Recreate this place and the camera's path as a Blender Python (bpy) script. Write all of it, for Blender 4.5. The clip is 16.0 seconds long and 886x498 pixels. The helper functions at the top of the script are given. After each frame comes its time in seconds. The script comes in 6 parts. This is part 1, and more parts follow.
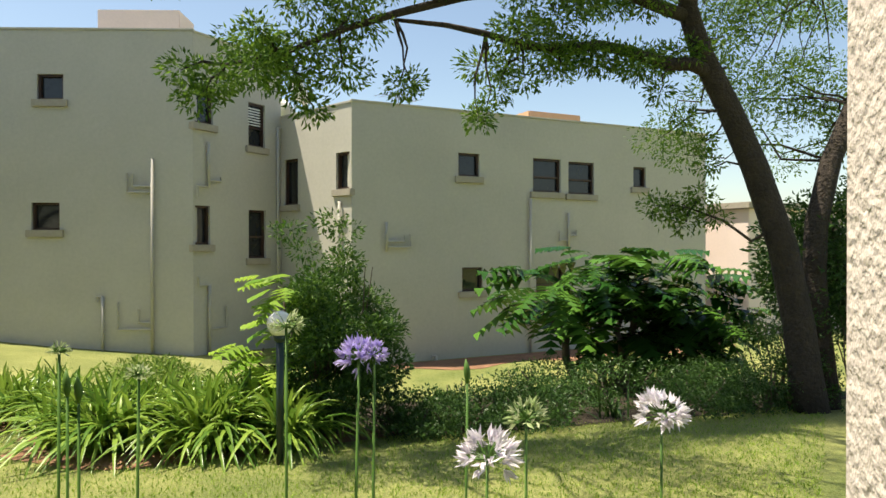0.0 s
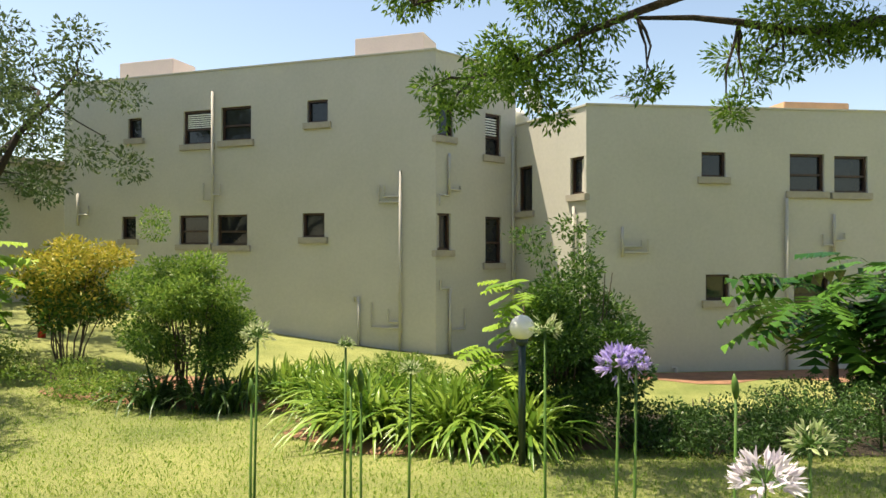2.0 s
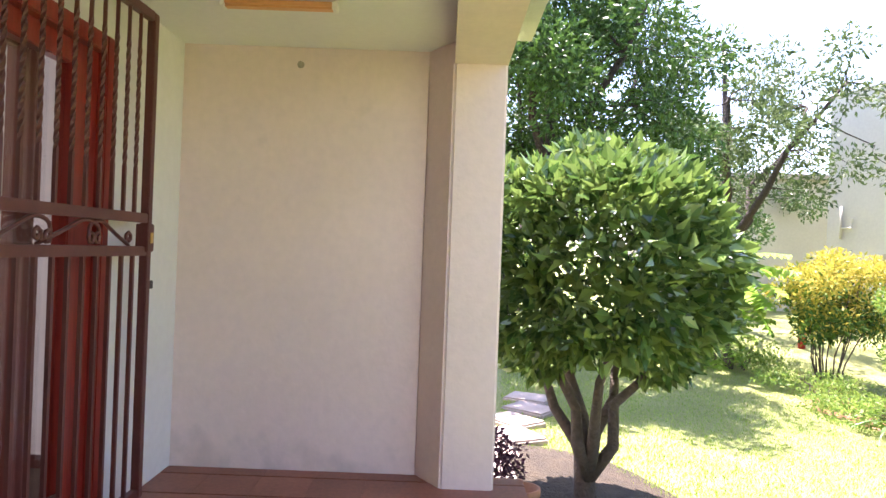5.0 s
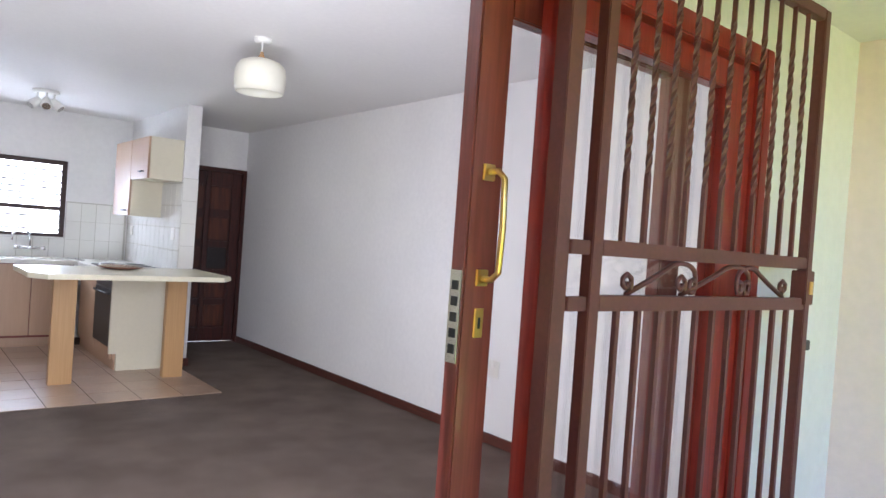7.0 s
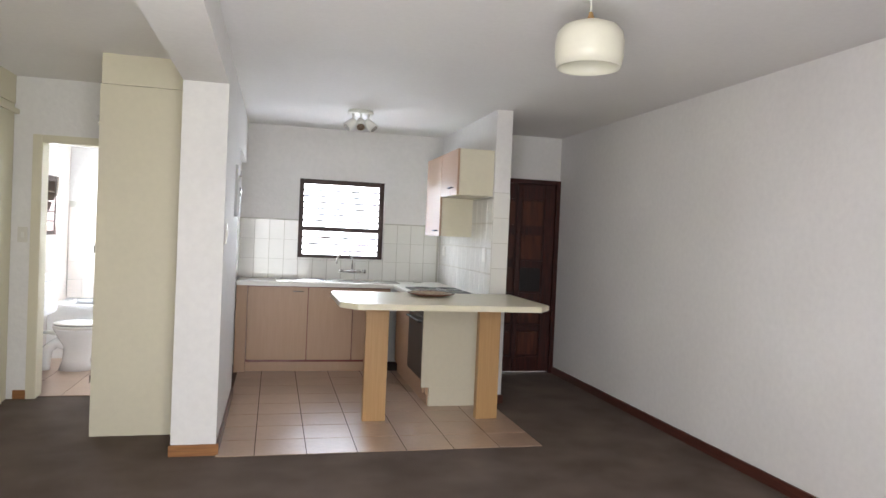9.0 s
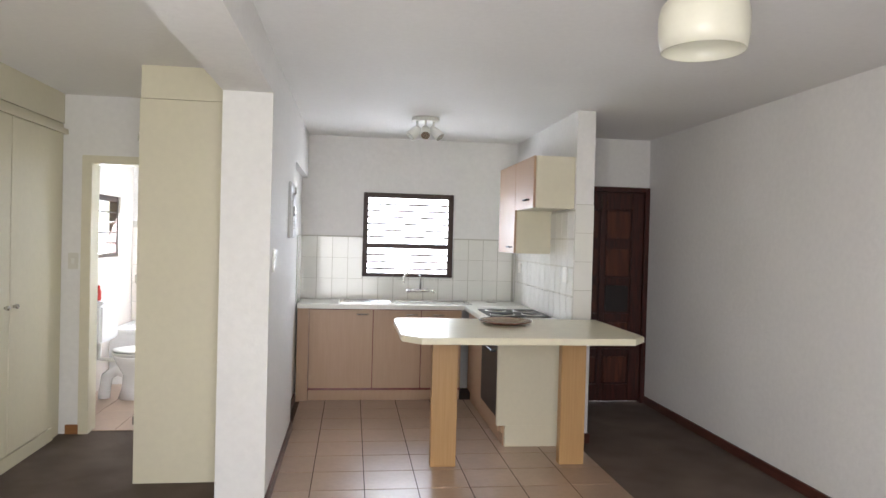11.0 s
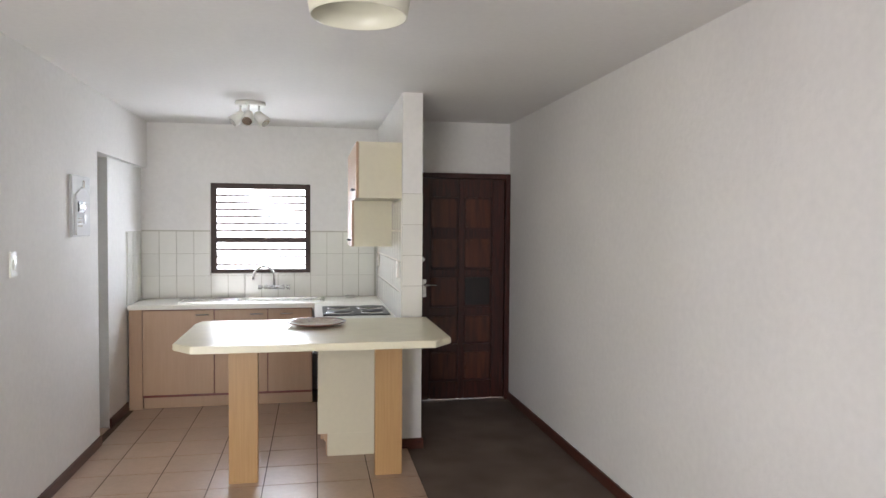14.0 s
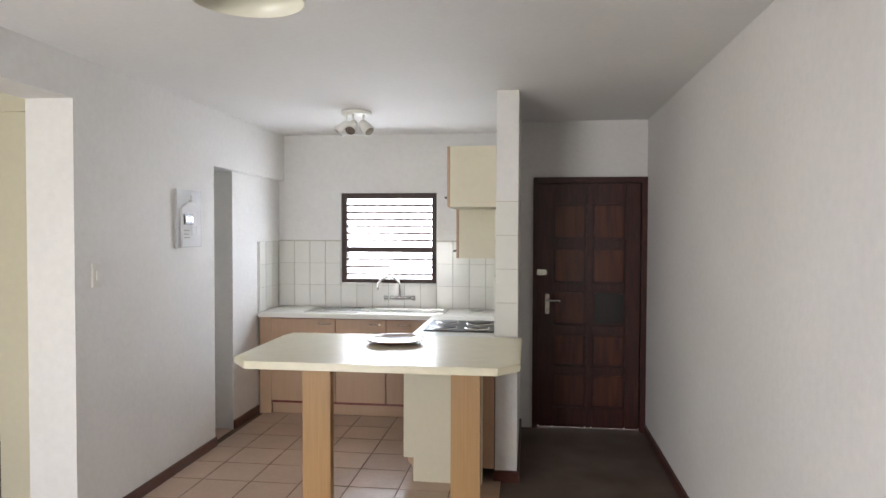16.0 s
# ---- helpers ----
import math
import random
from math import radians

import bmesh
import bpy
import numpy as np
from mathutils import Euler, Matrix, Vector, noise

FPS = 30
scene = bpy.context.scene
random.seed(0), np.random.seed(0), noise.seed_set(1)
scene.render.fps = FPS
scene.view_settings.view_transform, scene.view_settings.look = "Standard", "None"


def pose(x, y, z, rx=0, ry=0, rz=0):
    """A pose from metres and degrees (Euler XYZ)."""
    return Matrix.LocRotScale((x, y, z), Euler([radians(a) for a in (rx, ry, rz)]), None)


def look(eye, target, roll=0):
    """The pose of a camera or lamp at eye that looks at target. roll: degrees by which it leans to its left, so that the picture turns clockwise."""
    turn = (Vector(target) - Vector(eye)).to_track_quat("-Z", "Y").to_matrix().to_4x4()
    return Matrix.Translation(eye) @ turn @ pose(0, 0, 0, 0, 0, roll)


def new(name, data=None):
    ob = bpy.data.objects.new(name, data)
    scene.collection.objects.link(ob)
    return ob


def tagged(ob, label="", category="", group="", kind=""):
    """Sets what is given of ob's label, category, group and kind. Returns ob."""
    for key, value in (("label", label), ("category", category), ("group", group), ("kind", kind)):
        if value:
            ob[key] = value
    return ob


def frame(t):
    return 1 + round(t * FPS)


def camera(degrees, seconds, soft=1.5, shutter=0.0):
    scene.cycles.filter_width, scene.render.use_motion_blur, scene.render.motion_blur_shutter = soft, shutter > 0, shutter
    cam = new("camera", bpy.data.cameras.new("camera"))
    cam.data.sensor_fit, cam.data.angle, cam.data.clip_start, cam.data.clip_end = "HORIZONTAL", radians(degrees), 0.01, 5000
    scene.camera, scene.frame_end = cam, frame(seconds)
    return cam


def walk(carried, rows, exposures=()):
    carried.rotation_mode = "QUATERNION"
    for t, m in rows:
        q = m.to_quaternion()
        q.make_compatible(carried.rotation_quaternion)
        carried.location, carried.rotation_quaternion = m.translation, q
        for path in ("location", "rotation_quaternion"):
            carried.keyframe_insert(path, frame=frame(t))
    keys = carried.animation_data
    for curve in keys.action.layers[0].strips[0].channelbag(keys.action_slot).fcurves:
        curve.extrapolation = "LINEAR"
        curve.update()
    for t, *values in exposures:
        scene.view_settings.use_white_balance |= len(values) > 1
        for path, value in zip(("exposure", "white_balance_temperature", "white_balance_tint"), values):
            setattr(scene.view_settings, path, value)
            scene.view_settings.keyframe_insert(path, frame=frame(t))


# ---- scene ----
cam = camera(66.3, 16.0)


def turn(t, eye, way, roll=0.0):
    """A row of the walk from an eye and a viewing direction."""
    return (t, look(eye, Vector(eye) + Vector(way), roll))


PATH = [
    turn(0.0, (-3.945, -2.165, 1.30), (0.2161, -0.9764, -0.0059)),
    turn(0.5, (-3.925, -2.153, 1.30), (0.2895, -0.9572, -0.0042)),
    turn(1.0, (-3.903, -2.142, 1.30), (0.3677, -0.9304, -0.0023)),
    turn(1.5, (-3.88, -2.13, 1.30), (0.4423, -0.8969, 0.0)),
    turn(2.0, (-3.854, -2.117, 1.30), (0.5255, -0.8508, 0.0021)),
    turn(2.5, (-3.828, -2.106, 1.30), (0.6138, -0.7894, 0.0016), 0.3),
    turn(3.0, (-3.803, -2.10, 1.30), (0.7241, -0.6897, 0.003)),
    turn(3.2, (-3.793, -2.10, 1.30), (0.7676, -0.6409, 0.004), 0.3),
    (5.3, look((-3.746, -2.117, 1.286), (-1.766, -1.836, 1.279), 2.4)),
    (5.5, look((-3.713, -2.109, 1.29), (-1.768, -1.643, 1.276), 2.6)),
    (6.0, look((-3.585, -2.14, 1.315), (-1.801, -1.235, 1.324), 3.2)),
    (6.5, look((-3.439, -2.117, 1.336), (-1.924, -0.812, 1.317), 4.0)),
    (7.0, look((-3.286, -1.832, 1.373), (-2.019, -0.284, 1.351), 4.1)),
    (7.5, look((-3.206, -1.549, 1.361), (-2.204, 0.182, 1.329), 3.8)),
    (8.0, look((-3.147, -1.27, 1.397), (-2.347, 0.563, 1.353), 3.5)),
    (8.5, look((-3.021, -0.979, 1.385), (-2.387, 0.918, 1.344), 2.9)),
    (9.0, look((-2.935, -0.739, 1.407), (-2.451, 1.201, 1.37), 2.5)),
    (9.5, look((-2.87, -0.497, 1.406), (-2.523, 1.472, 1.37), 2.3)),
    (11.8, look((-2.652, -0.142, 1.572), (-2.405, 1.843, 1.543), 1.2)),
    (12.0, look((-2.583, -0.151, 1.579), (-2.342, 1.834, 1.544), 1.1)),
    (12.5, look((-2.425, -0.134, 1.592), (-2.174, 1.849, 1.549), 1.0)),
    (13.0, look((-2.283, -0.089, 1.604), (-1.959, 1.883, 1.546), 0.7)),
    (13.5, look((-2.048, -0.004, 1.586), (-1.664, 1.958, 1.524), 0.6)),
    (14.0, look((-1.747, 0.045, 1.575), (-1.373, 2.008, 1.507), 0.4)),
    (14.5, look((-1.415, 0.034, 1.568), (-1.06, 2.001, 1.501), 0.1)),
    (15.0, look((-1.181, 0.156, 1.527), (-0.898, 2.135, 1.468), 0.1)),
    (15.5, look((-1.012, 0.364, 1.566), (-0.926, 2.361, 1.512), 0.2)),
    (16.0, look((-0.928, 0.421, 1.611), (-1.181, 2.404, 1.557), 0.2)),
]
EXPOSURES = [(0.0, 1.0, 7300, 7), (1.5, 1.17, 7550, 9), (3.2, 1.27, 7600, 7), (5.3, 3.2, 6100, 32), (6.0, 3.5, 5800, 22), (6.5, 3.8, 5500, 14), (7.0, 3.8, 5650, 16), (8.0, 3.6, 6000, 14), (9.5, 3.47, 6250, 12), (16.0, 3.6, 6300, 12)]
walk(cam, PATH, EXPOSURES)

# world and sun
SUN_EL, SUN_AZ = 69.0, 80.0
world = bpy.data.worlds.new("sky")
scene.world = world
world.use_nodes = True
wn = world.node_tree
sky = wn.nodes.new("ShaderNodeTexSky")
sky.sky_type, sky.sun_disc = "NISHITA", False
sky.sun_elevation, sky.sun_rotation = radians(SUN_EL), radians(SUN_AZ)
wn.links.new(sky.outputs[0], wn.nodes["Background"].inputs[0])
wn.nodes["Background"].inputs[1].default_value = 0.10
sun = new("sun", bpy.data.lights.new("sun", "SUN"))
sun.data.energy, sun.data.angle, sun.data.color = 4.8, radians(0.5), (1.0, 0.95, 0.86)
_sv = Vector((math.sin(radians(SUN_AZ)) * math.cos(radians(SUN_EL)), math.cos(radians(SUN_AZ)) * math.cos(radians(SUN_EL)), math.sin(radians(SUN_EL))))
sun.matrix_world = look(_sv * 30, (0, 0, 0))


def window_light(name, at, toward, w, h, power):
    """Sky light standing in a window's opening."""
    lamp = new(name, bpy.data.lights.new(name, "AREA"))
    lamp.data.shape, lamp.data.size, lamp.data.size_y, lamp.data.energy = "RECTANGLE", w, h, power
    lamp.data.color = (0.86, 0.93, 1.0)
    lamp.matrix_world = look(at, toward)
    return lamp


window_light("sliding_door_light", (-2.95, -0.33, 1.08), (-2.5, 3.0, 1.0), 1.3, 2.0, 8.5).data.color = (1.0, 0.965, 0.95)
window_light("kitchen_window_light", (-2.235, 6.80, 1.54), (-2.235, 5.0, 1.40), 0.85, 0.78, 3.0)
window_light("bathroom_window_light", (-5.20, 6.7, 1.55), (-4.2, 6.65, 1.2), 0.75, 0.55, 7.0)

# ---- materials ----


def mat(name, col, rough=0.6, var=0.12, scale=6.0, fine=60.0, bump=0.15, bump_scale=80.0, metal=0.0, other=None, rand=0.0, coat=0.0, dist=0.004):
    """A procedural surface: two scales of variation, fine relief, and a little change from piece to piece."""
    m = bpy.data.materials.new(name)
    m.use_nodes = True
    nt = m.node_tree
    b = nt.nodes["Principled BSDF"]
    tc = nt.nodes.new("ShaderNodeTexCoord")
    geo = nt.nodes.new("ShaderNodeNewGeometry")
    n1 = nt.nodes.new("ShaderNodeTexNoise")
    n1.inputs["Scale"].default_value, n1.inputs["Detail"].default_value = scale, 5
    n2 = nt.nodes.new("ShaderNodeTexNoise")
    n2.inputs["Scale"].default_value, n2.inputs["Detail"].default_value = fine, 4
    for n in (n1, n2):
        nt.links.new(geo.outputs["Position"], n.inputs["Vector"])
    mix = nt.nodes.new("ShaderNodeMixRGB")
    dark = [c * (1 - var * 1.6) for c in col]
    light = list(other) if other else [min(1, c * (1 + var * 1.2)) for c in col]
    mix.inputs[1].default_value, mix.inputs[2].default_value = (*dark, 1), (*light, 1)
    add = nt.nodes.new("ShaderNodeMath")
    add.operation = "MULTIPLY_ADD"
    add.inputs[1].default_value, add.inputs[2].default_value = 0.45, 0.0
    ramp = nt.nodes.new("ShaderNodeMapRange")
    ramp.inputs[1].default_value, ramp.inputs[2].default_value = 0.3, 0.72
    nt.links.new(n2.outputs[0], add.inputs[0])
    sc = nt.nodes.new("ShaderNodeMath")
    sc.operation = "MULTIPLY_ADD"
    sc.inputs[1].default_value = 0.55
    nt.links.new(n1.outputs[0], sc.inputs[0])
    nt.links.new(add.outputs[0], sc.inputs[2])
    nt.links.new(sc.outputs[0], ramp.inputs[0])
    nt.links.new(ramp.outputs[0], mix.inputs[0])
    out = mix.outputs[0]
    if rand:
        info = nt.nodes.new("ShaderNodeObjectInfo")
        hsv = nt.nodes.new("ShaderNodeHueSaturation")
        mr = nt.nodes.new("ShaderNodeMapRange")
        mr.inputs[3].default_value, mr.inputs[4].default_value = 1 - rand, 1 + rand
        nt.links.new(info.outputs["Random"], mr.inputs[0])
        nt.links.new(mr.outputs[0], hsv.inputs["Value"])
        nt.links.new(out, hsv.inputs["Color"])
        out = hsv.outputs[0]
    nt.links.new(out, b.inputs["Base Color"])
    b.inputs["Roughness"].default_value, b.inputs["Metallic"].default_value = rough, metal
    b.inputs["Coat Weight"].default_value = coat
    if bump:
        nb = nt.nodes.new("ShaderNodeTexNoise")
        nb.inputs["Scale"].default_value, nb.inputs["Detail"].default_value = bump_scale, 3
        nt.links.new(geo.outputs["Position"], nb.inputs["Vector"])
        bp = nt.nodes.new("ShaderNodeBump")
        bp.inputs["Strength"].default_value, bp.inputs["Distance"].default_value = min(1, bump), dist
        nt.links.new(nb.outputs[0], bp.inputs["Height"])
        nt.links.new(bp.outputs[0], b.inputs["Normal"])
    return m


def wood(name, a, b2, rough=0.45, stretch=(18, 18, 1.2), coat=0.0):
    """Wood with grain running along z (or whichever axis is stretched least)."""
    m = mat(name, a, rough, 0.1, 3, 40, 0.1, 60, coat=coat)
    nt = m.node_tree
    b = nt.nodes["Principled BSDF"]
    geo = nt.nodes.new("ShaderNodeNewGeometry")
    mp = nt.nodes.new("ShaderNodeMapping")
    mp.inputs["Scale"].default_value = stretch
    ns = nt.nodes.new("ShaderNodeTexNoise")
    ns.inputs["Scale"].default_value, ns.inputs["Detail"].default_value, ns.inputs["Distortion"].default_value = 3.0, 6, 0.6
    mix = nt.nodes.new("ShaderNodeMixRGB")
    mix.inputs[1].default_value, mix.inputs[2].default_value = (*a, 1), (*b2, 1)
    rp = nt.nodes.new("ShaderNodeMapRange")
    rp.inputs[1].default_value, rp.inputs[2].default_value = 0.35, 0.65
    nt.links.new(geo.outputs["Position"], mp.inputs[0])
    nt.links.new(mp.outputs[0], ns.inputs["Vector"])
    nt.links.new(ns.outputs[0], rp.inputs[0])
    nt.links.new(rp.outputs[0], mix.inputs[0])
    nt.links.new(mix.outputs[0], b.inputs["Base Color"])
    return m


def leafy(name, col, col2, rough=0.45, trans=0.25, single=False, shine=0.25):
    """Leaves: colour changes leaf by leaf, a little light passes through."""
    m = bpy.data.materials.new(name)
    m.use_nodes = True
    nt = m.node_tree
    b = nt.nodes["Principled BSDF"]
    geo = nt.nodes.new("ShaderNodeNewGeometry")
    mix = nt.nodes.new("ShaderNodeMixRGB")
    mix.inputs[1].default_value, mix.inputs[2].default_value = (*col, 1), (*col2, 1)
    info = nt.nodes.new("ShaderNodeObjectInfo")
    nt.links.new(info.outputs["Random"] if single else geo.outputs["Random Per Island"], mix.inputs[0])
    nt.links.new(mix.outputs[0], b.inputs["Base Color"])
    b.inputs["Roughness"].default_value, b.inputs["Specular IOR Level"].default_value = rough, shine
    tr = nt.nodes.new("ShaderNodeBsdfTranslucent")
    nt.links.new(mix.outputs[0], tr.inputs[0])
    ms = nt.nodes.new("ShaderNodeMixShader")
    ms.inputs[0].default_value = trans
    nt.links.new(b.outputs[0], ms.inputs[1])
    nt.links.new(tr.outputs[0], ms.inputs[2])
    nt.links.new(ms.outputs[0], nt.nodes["Material Output"].inputs[0])
    return m


def glassy(name, col=(1, 1, 1), rough=0.0):
    m = bpy.data.materials.new(name)
    m.use_nodes = True
    b = m.node_tree.nodes["Principled BSDF"]
    b.inputs["Base Color"].default_value = (*col, 1)
    b.inputs["Transmission Weight"].default_value, b.inputs["Roughness"].default_value, b.inputs["IOR"].default_value = 1.0, rough, 1.45
    return m


def stained(m, z0, z1, col):
    """Damp blotches that have crept up from the floor between two heights."""
    nt = m.node_tree
    b = nt.nodes["Principled BSDF"]
    old = b.inputs["Base Color"].links[0].from_socket
    geo = nt.nodes.new("ShaderNodeNewGeometry")
    sep = nt.nodes.new("ShaderNodeSeparateXYZ")
    nt.links.new(geo.outputs["Position"], sep.inputs[0])
    rise = nt.nodes.new("ShaderNodeMapRange")
    rise.inputs[1].default_value, rise.inputs[2].default_value = z0, z1
    rise.inputs[3].default_value, rise.inputs[4].default_value = 0.16, -0.14
    nt.links.new(sep.outputs[2], rise.inputs[0])
    ns = nt.nodes.new("ShaderNodeTexNoise")
    ns.inputs["Scale"].default_value, ns.inputs["Detail"].default_value = 5.0, 8
    nt.links.new(geo.outputs["Position"], ns.inputs["Vector"])
    add = nt.nodes.new("ShaderNodeMath")
    nt.links.new(rise.outputs[0], add.inputs[0])
    nt.links.new(ns.outputs[0], add.inputs[1])
    edge = nt.nodes.new("ShaderNodeMapRange")
    edge.inputs[1].default_value, edge.inputs[2].default_value, edge.inputs[4].default_value = 0.54, 0.74, 0.32
    nt.links.new(add.outputs[0], edge.inputs[0])
    mix = nt.nodes.new("ShaderNodeMixRGB")
    mix.inputs[2].default_value = (*col, 1)
    nt.links.new(edge.outputs[0], mix.inputs[0])
    nt.links.new(old, mix.inputs[1])
    nt.links.new(mix.outputs[0], b.inputs["Base Color"])


M = {}
M["plaster"] = mat("white_plaster", (0.77, 0.755, 0.735), 0.75, 0.04, 1.5, 25, 0.45, 38, dist=0.004)
M["ceil"] = mat("ceiling_paint", (0.77, 0.755, 0.735), 0.8, 0.03, 1.2, 30, 0.25, 30)
M["cream"] = mat("cream_board", (0.66, 0.615, 0.475), 0.5, 0.03, 1.5, 30, 0.03, 60)
M["greige"] = mat("greige_outside_plaster", (0.47, 0.445, 0.39), 0.9, 0.06, 0.7, 14, 0.5, 30, dist=0.006)
M["sill"] = mat("sill_plaster", (0.36, 0.32, 0.26), 0.9, 0.1, 3, 20, 0.4, 40)
M["patio_wall"] = mat("patio_plaster", (0.76, 0.625, 0.57), 0.85, 0.05, 1.2, 22, 0.4, 35)
M["patio_end"] = mat("stained_patio_plaster", (0.76, 0.625, 0.57), 0.85, 0.05, 1.2, 22, 0.4, 35)
stained(M["patio_end"], 0.0, 0.32, (0.36, 0.33, 0.30))
M["stucco"] = mat("rough_stucco", (0.64, 0.565, 0.51), 0.95, 0.06, 4, 40, 0.9, 38, dist=0.012)
M["carpet"] = mat("brown_carpet", (0.10, 0.068, 0.05), 1.0, 0.25, 2.6, 220, 0.9, 420, other=(0.18, 0.132, 0.105))
M["tile"] = mat("beige_floor_tile", (0.43, 0.305, 0.22), 0.28, 0.08, 4, 30, 0.06, 18, rand=0.06)
M["grout"] = mat("dark_grout", (0.09, 0.06, 0.045), 0.9, 0.15, 8, 60, 0.3, 120)
M["quarry"] = mat("terracotta_tile", (0.27, 0.10, 0.06), 0.45, 0.18, 5, 40, 0.2, 30, rand=0.12)
M["walltile"] = mat("white_wall_tile", (0.78, 0.77, 0.72), 0.12, 0.02, 4, 20, 0.04, 12, rand=0.02)
M["wgrout"] = mat("pale_grout", (0.52, 0.50, 0.44), 0.9, 0.1, 10, 60, 0.2, 100)
M["unit"] = wood("limed_wood_board", (0.44, 0.285, 0.18), (0.465, 0.305, 0.197), 0.42)
M["leg"] = wood("oak_veneer_leg", (0.44, 0.26, 0.11), (0.485, 0.295, 0.13), 0.4, (30, 30, 1.0))
M["bartop"] = mat("cream_worktop", (0.74, 0.69, 0.52), 0.3, 0.05, 12, 160, 0.05, 80)
M["worktop"] = mat("white_worktop", (0.76, 0.74, 0.68), 0.3, 0.03, 8, 120, 0.03, 80)
M["mahog"] = wood("dark_mahogany", (0.024, 0.0045, 0.003), (0.060, 0.011, 0.006), 0.4, (22, 22, 1.5), 0.05)
M["panelwood"] = wood("reddish_mahogany_panel", (0.045, 0.010, 0.005), (0.105, 0.027, 0.011), 0.38, (7, 7, 0.8), 0.05)
M["darkpanel"] = wood("blackened_panel", (0.006, 0.004, 0.005), (0.014, 0.008, 0.007), 0.3, (22, 22, 1.5), 0.2)
M["skirt"] = wood("dark_skirting", (0.055, 0.016, 0.011), (0.10, 0.03, 0.02), 0.35, (6, 2, 30), 0.2)
M["skirt2"] = wood("varnished_skirting", (0.24, 0.10, 0.035), (0.33, 0.15, 0.05), 0.35, (2, 6, 30), 0.2)
M["redwood"] = wood("red_stained_wood", (0.22, 0.014, 0.009), (0.31, 0.028, 0.016), 0.3, (16, 16, 1.0), 0.3)
M["brownwood"] = wood("brown_stained_wood", (0.135, 0.026, 0.018), (0.20, 0.042, 0.029), 0.38, (16, 16, 1.0), 0.2)
M["gate"] = mat("maroon_gate_paint", (0.115, 0.034, 0.028), 0.4, 0.15, 8, 60, 0.1, 100)
M["brass"] = mat("brass", (0.72, 0.50, 0.17), 0.28, 0.1, 10, 50, 0.05, 60, metal=1.0)
M["steel"] = mat("steel", (0.62, 0.62, 0.60), 0.25, 0.06, 10, 60, 0.04, 80, metal=1.0)
M["chrome"] = mat("chrome", (0.8, 0.8, 0.8), 0.08, 0.02, 10, 60, 0.0, 80, metal=1.0)
M["black"] = mat("black_enamel", (0.012, 0.012, 0.013), 0.38, 0.1, 8, 60, 0.03, 60)
M["white"] = mat("white_plastic", (0.76, 0.75, 0.70), 0.35, 0.03, 8, 60, 0.02, 60)
M["ivory"] = mat("ivory_plastic", (0.69, 0.665, 0.60), 0.4, 0.03, 8, 60, 0.02, 60)
M["matt_white"] = mat("matt_white_plastic", (0.68, 0.68, 0.69), 0.7, 0.03, 8, 60, 0.02, 60)
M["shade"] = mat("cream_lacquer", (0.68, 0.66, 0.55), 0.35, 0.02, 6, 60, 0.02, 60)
M["ceramic"] = mat("white_ceramic", (0.82, 0.82, 0.82), 0.08, 0.02, 6, 40, 0.0, 60, coat=0.3)
M["winframe"] = mat("dark_window_frame", (0.045, 0.020, 0.012), 0.5, 0.2, 8, 60, 0.1, 80)
M["darkglass"] = mat("dark_pane", (0.018, 0.020, 0.022), 0.04, 0.3, 1.5, 10, 0.0, 10)
M["pipe"] = mat("painted_pipe", (0.42, 0.395, 0.34), 0.7, 0.06, 5, 40, 0.05, 60)
M["bark"] = mat("dark_bark", (0.045, 0.033, 0.025), 0.95, 0.3, 5, 30, 1.0, 24, dist=0.04)
M["bark2"] = mat("grey_bark", (0.10, 0.075, 0.055), 0.95, 0.25, 6, 40, 0.9, 40, dist=0.02)
M["soil"] = mat("red_soil", (0.26, 0.135, 0.075), 1.0, 0.25, 4, 60, 0.8, 60, dist=0.03)
# brown leaf litter, with the shade under the plants in its colour
M["mulch_shaded"] = mat("leaf_mould_with_shade", (0.045, 0.032, 0.018), 1.0, 0.35, 5, 50, 1.0, 50, dist=0.04)
M["paving"] = mat("pale_paving_stone", (0.36, 0.29, 0.24), 0.9, 0.15, 4, 40, 0.5, 30, rand=0.1)
M["terracotta"] = mat("terracotta_pot", (0.42, 0.19, 0.10), 0.8, 0.1, 6, 40, 0.2, 60)
M["postgreen"] = mat("dark_green_post", (0.012, 0.03, 0.02), 0.4, 0.15, 8, 60, 0.05, 60)
M["globe"] = mat("opal_globe", (0.80, 0.77, 0.68), 0.2, 0.03, 5, 30, 0.0, 60)
M["redpaint"] = mat("red_post_paint", (0.45, 0.03, 0.02), 0.5, 0.1, 8, 60, 0.1, 60)
M["lightband"] = mat("peach_lamp_cover", (0.72, 0.36, 0.14), 0.4, 0.05, 8, 60, 0.02, 60)
M["leaf_tree"] = leafy("tree_leaf", (0.045, 0.11, 0.014), (0.18, 0.29, 0.04), 0.45, 0.5)
M["leaf_far"] = leafy("far_leaf", (0.045, 0.075, 0.025), (0.12, 0.17, 0.06), 0.6, 0.3)
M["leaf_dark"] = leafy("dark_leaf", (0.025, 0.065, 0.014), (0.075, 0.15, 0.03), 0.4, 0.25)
M["leaf_bush"] = leafy("glossy_leaf", (0.055, 0.12, 0.025), (0.20, 0.29, 0.07), 0.22, 0.25, shine=0.6)
M["leaf_nandina"] = leafy("nandina_leaf", (0.08, 0.17, 0.025), (0.27, 0.37, 0.07), 0.45, 0.45)
M["leaf_yellow"] = leafy("golden_leaf", (0.24, 0.26, 0.03), (0.52, 0.42, 0.07), 0.5, 0.35)
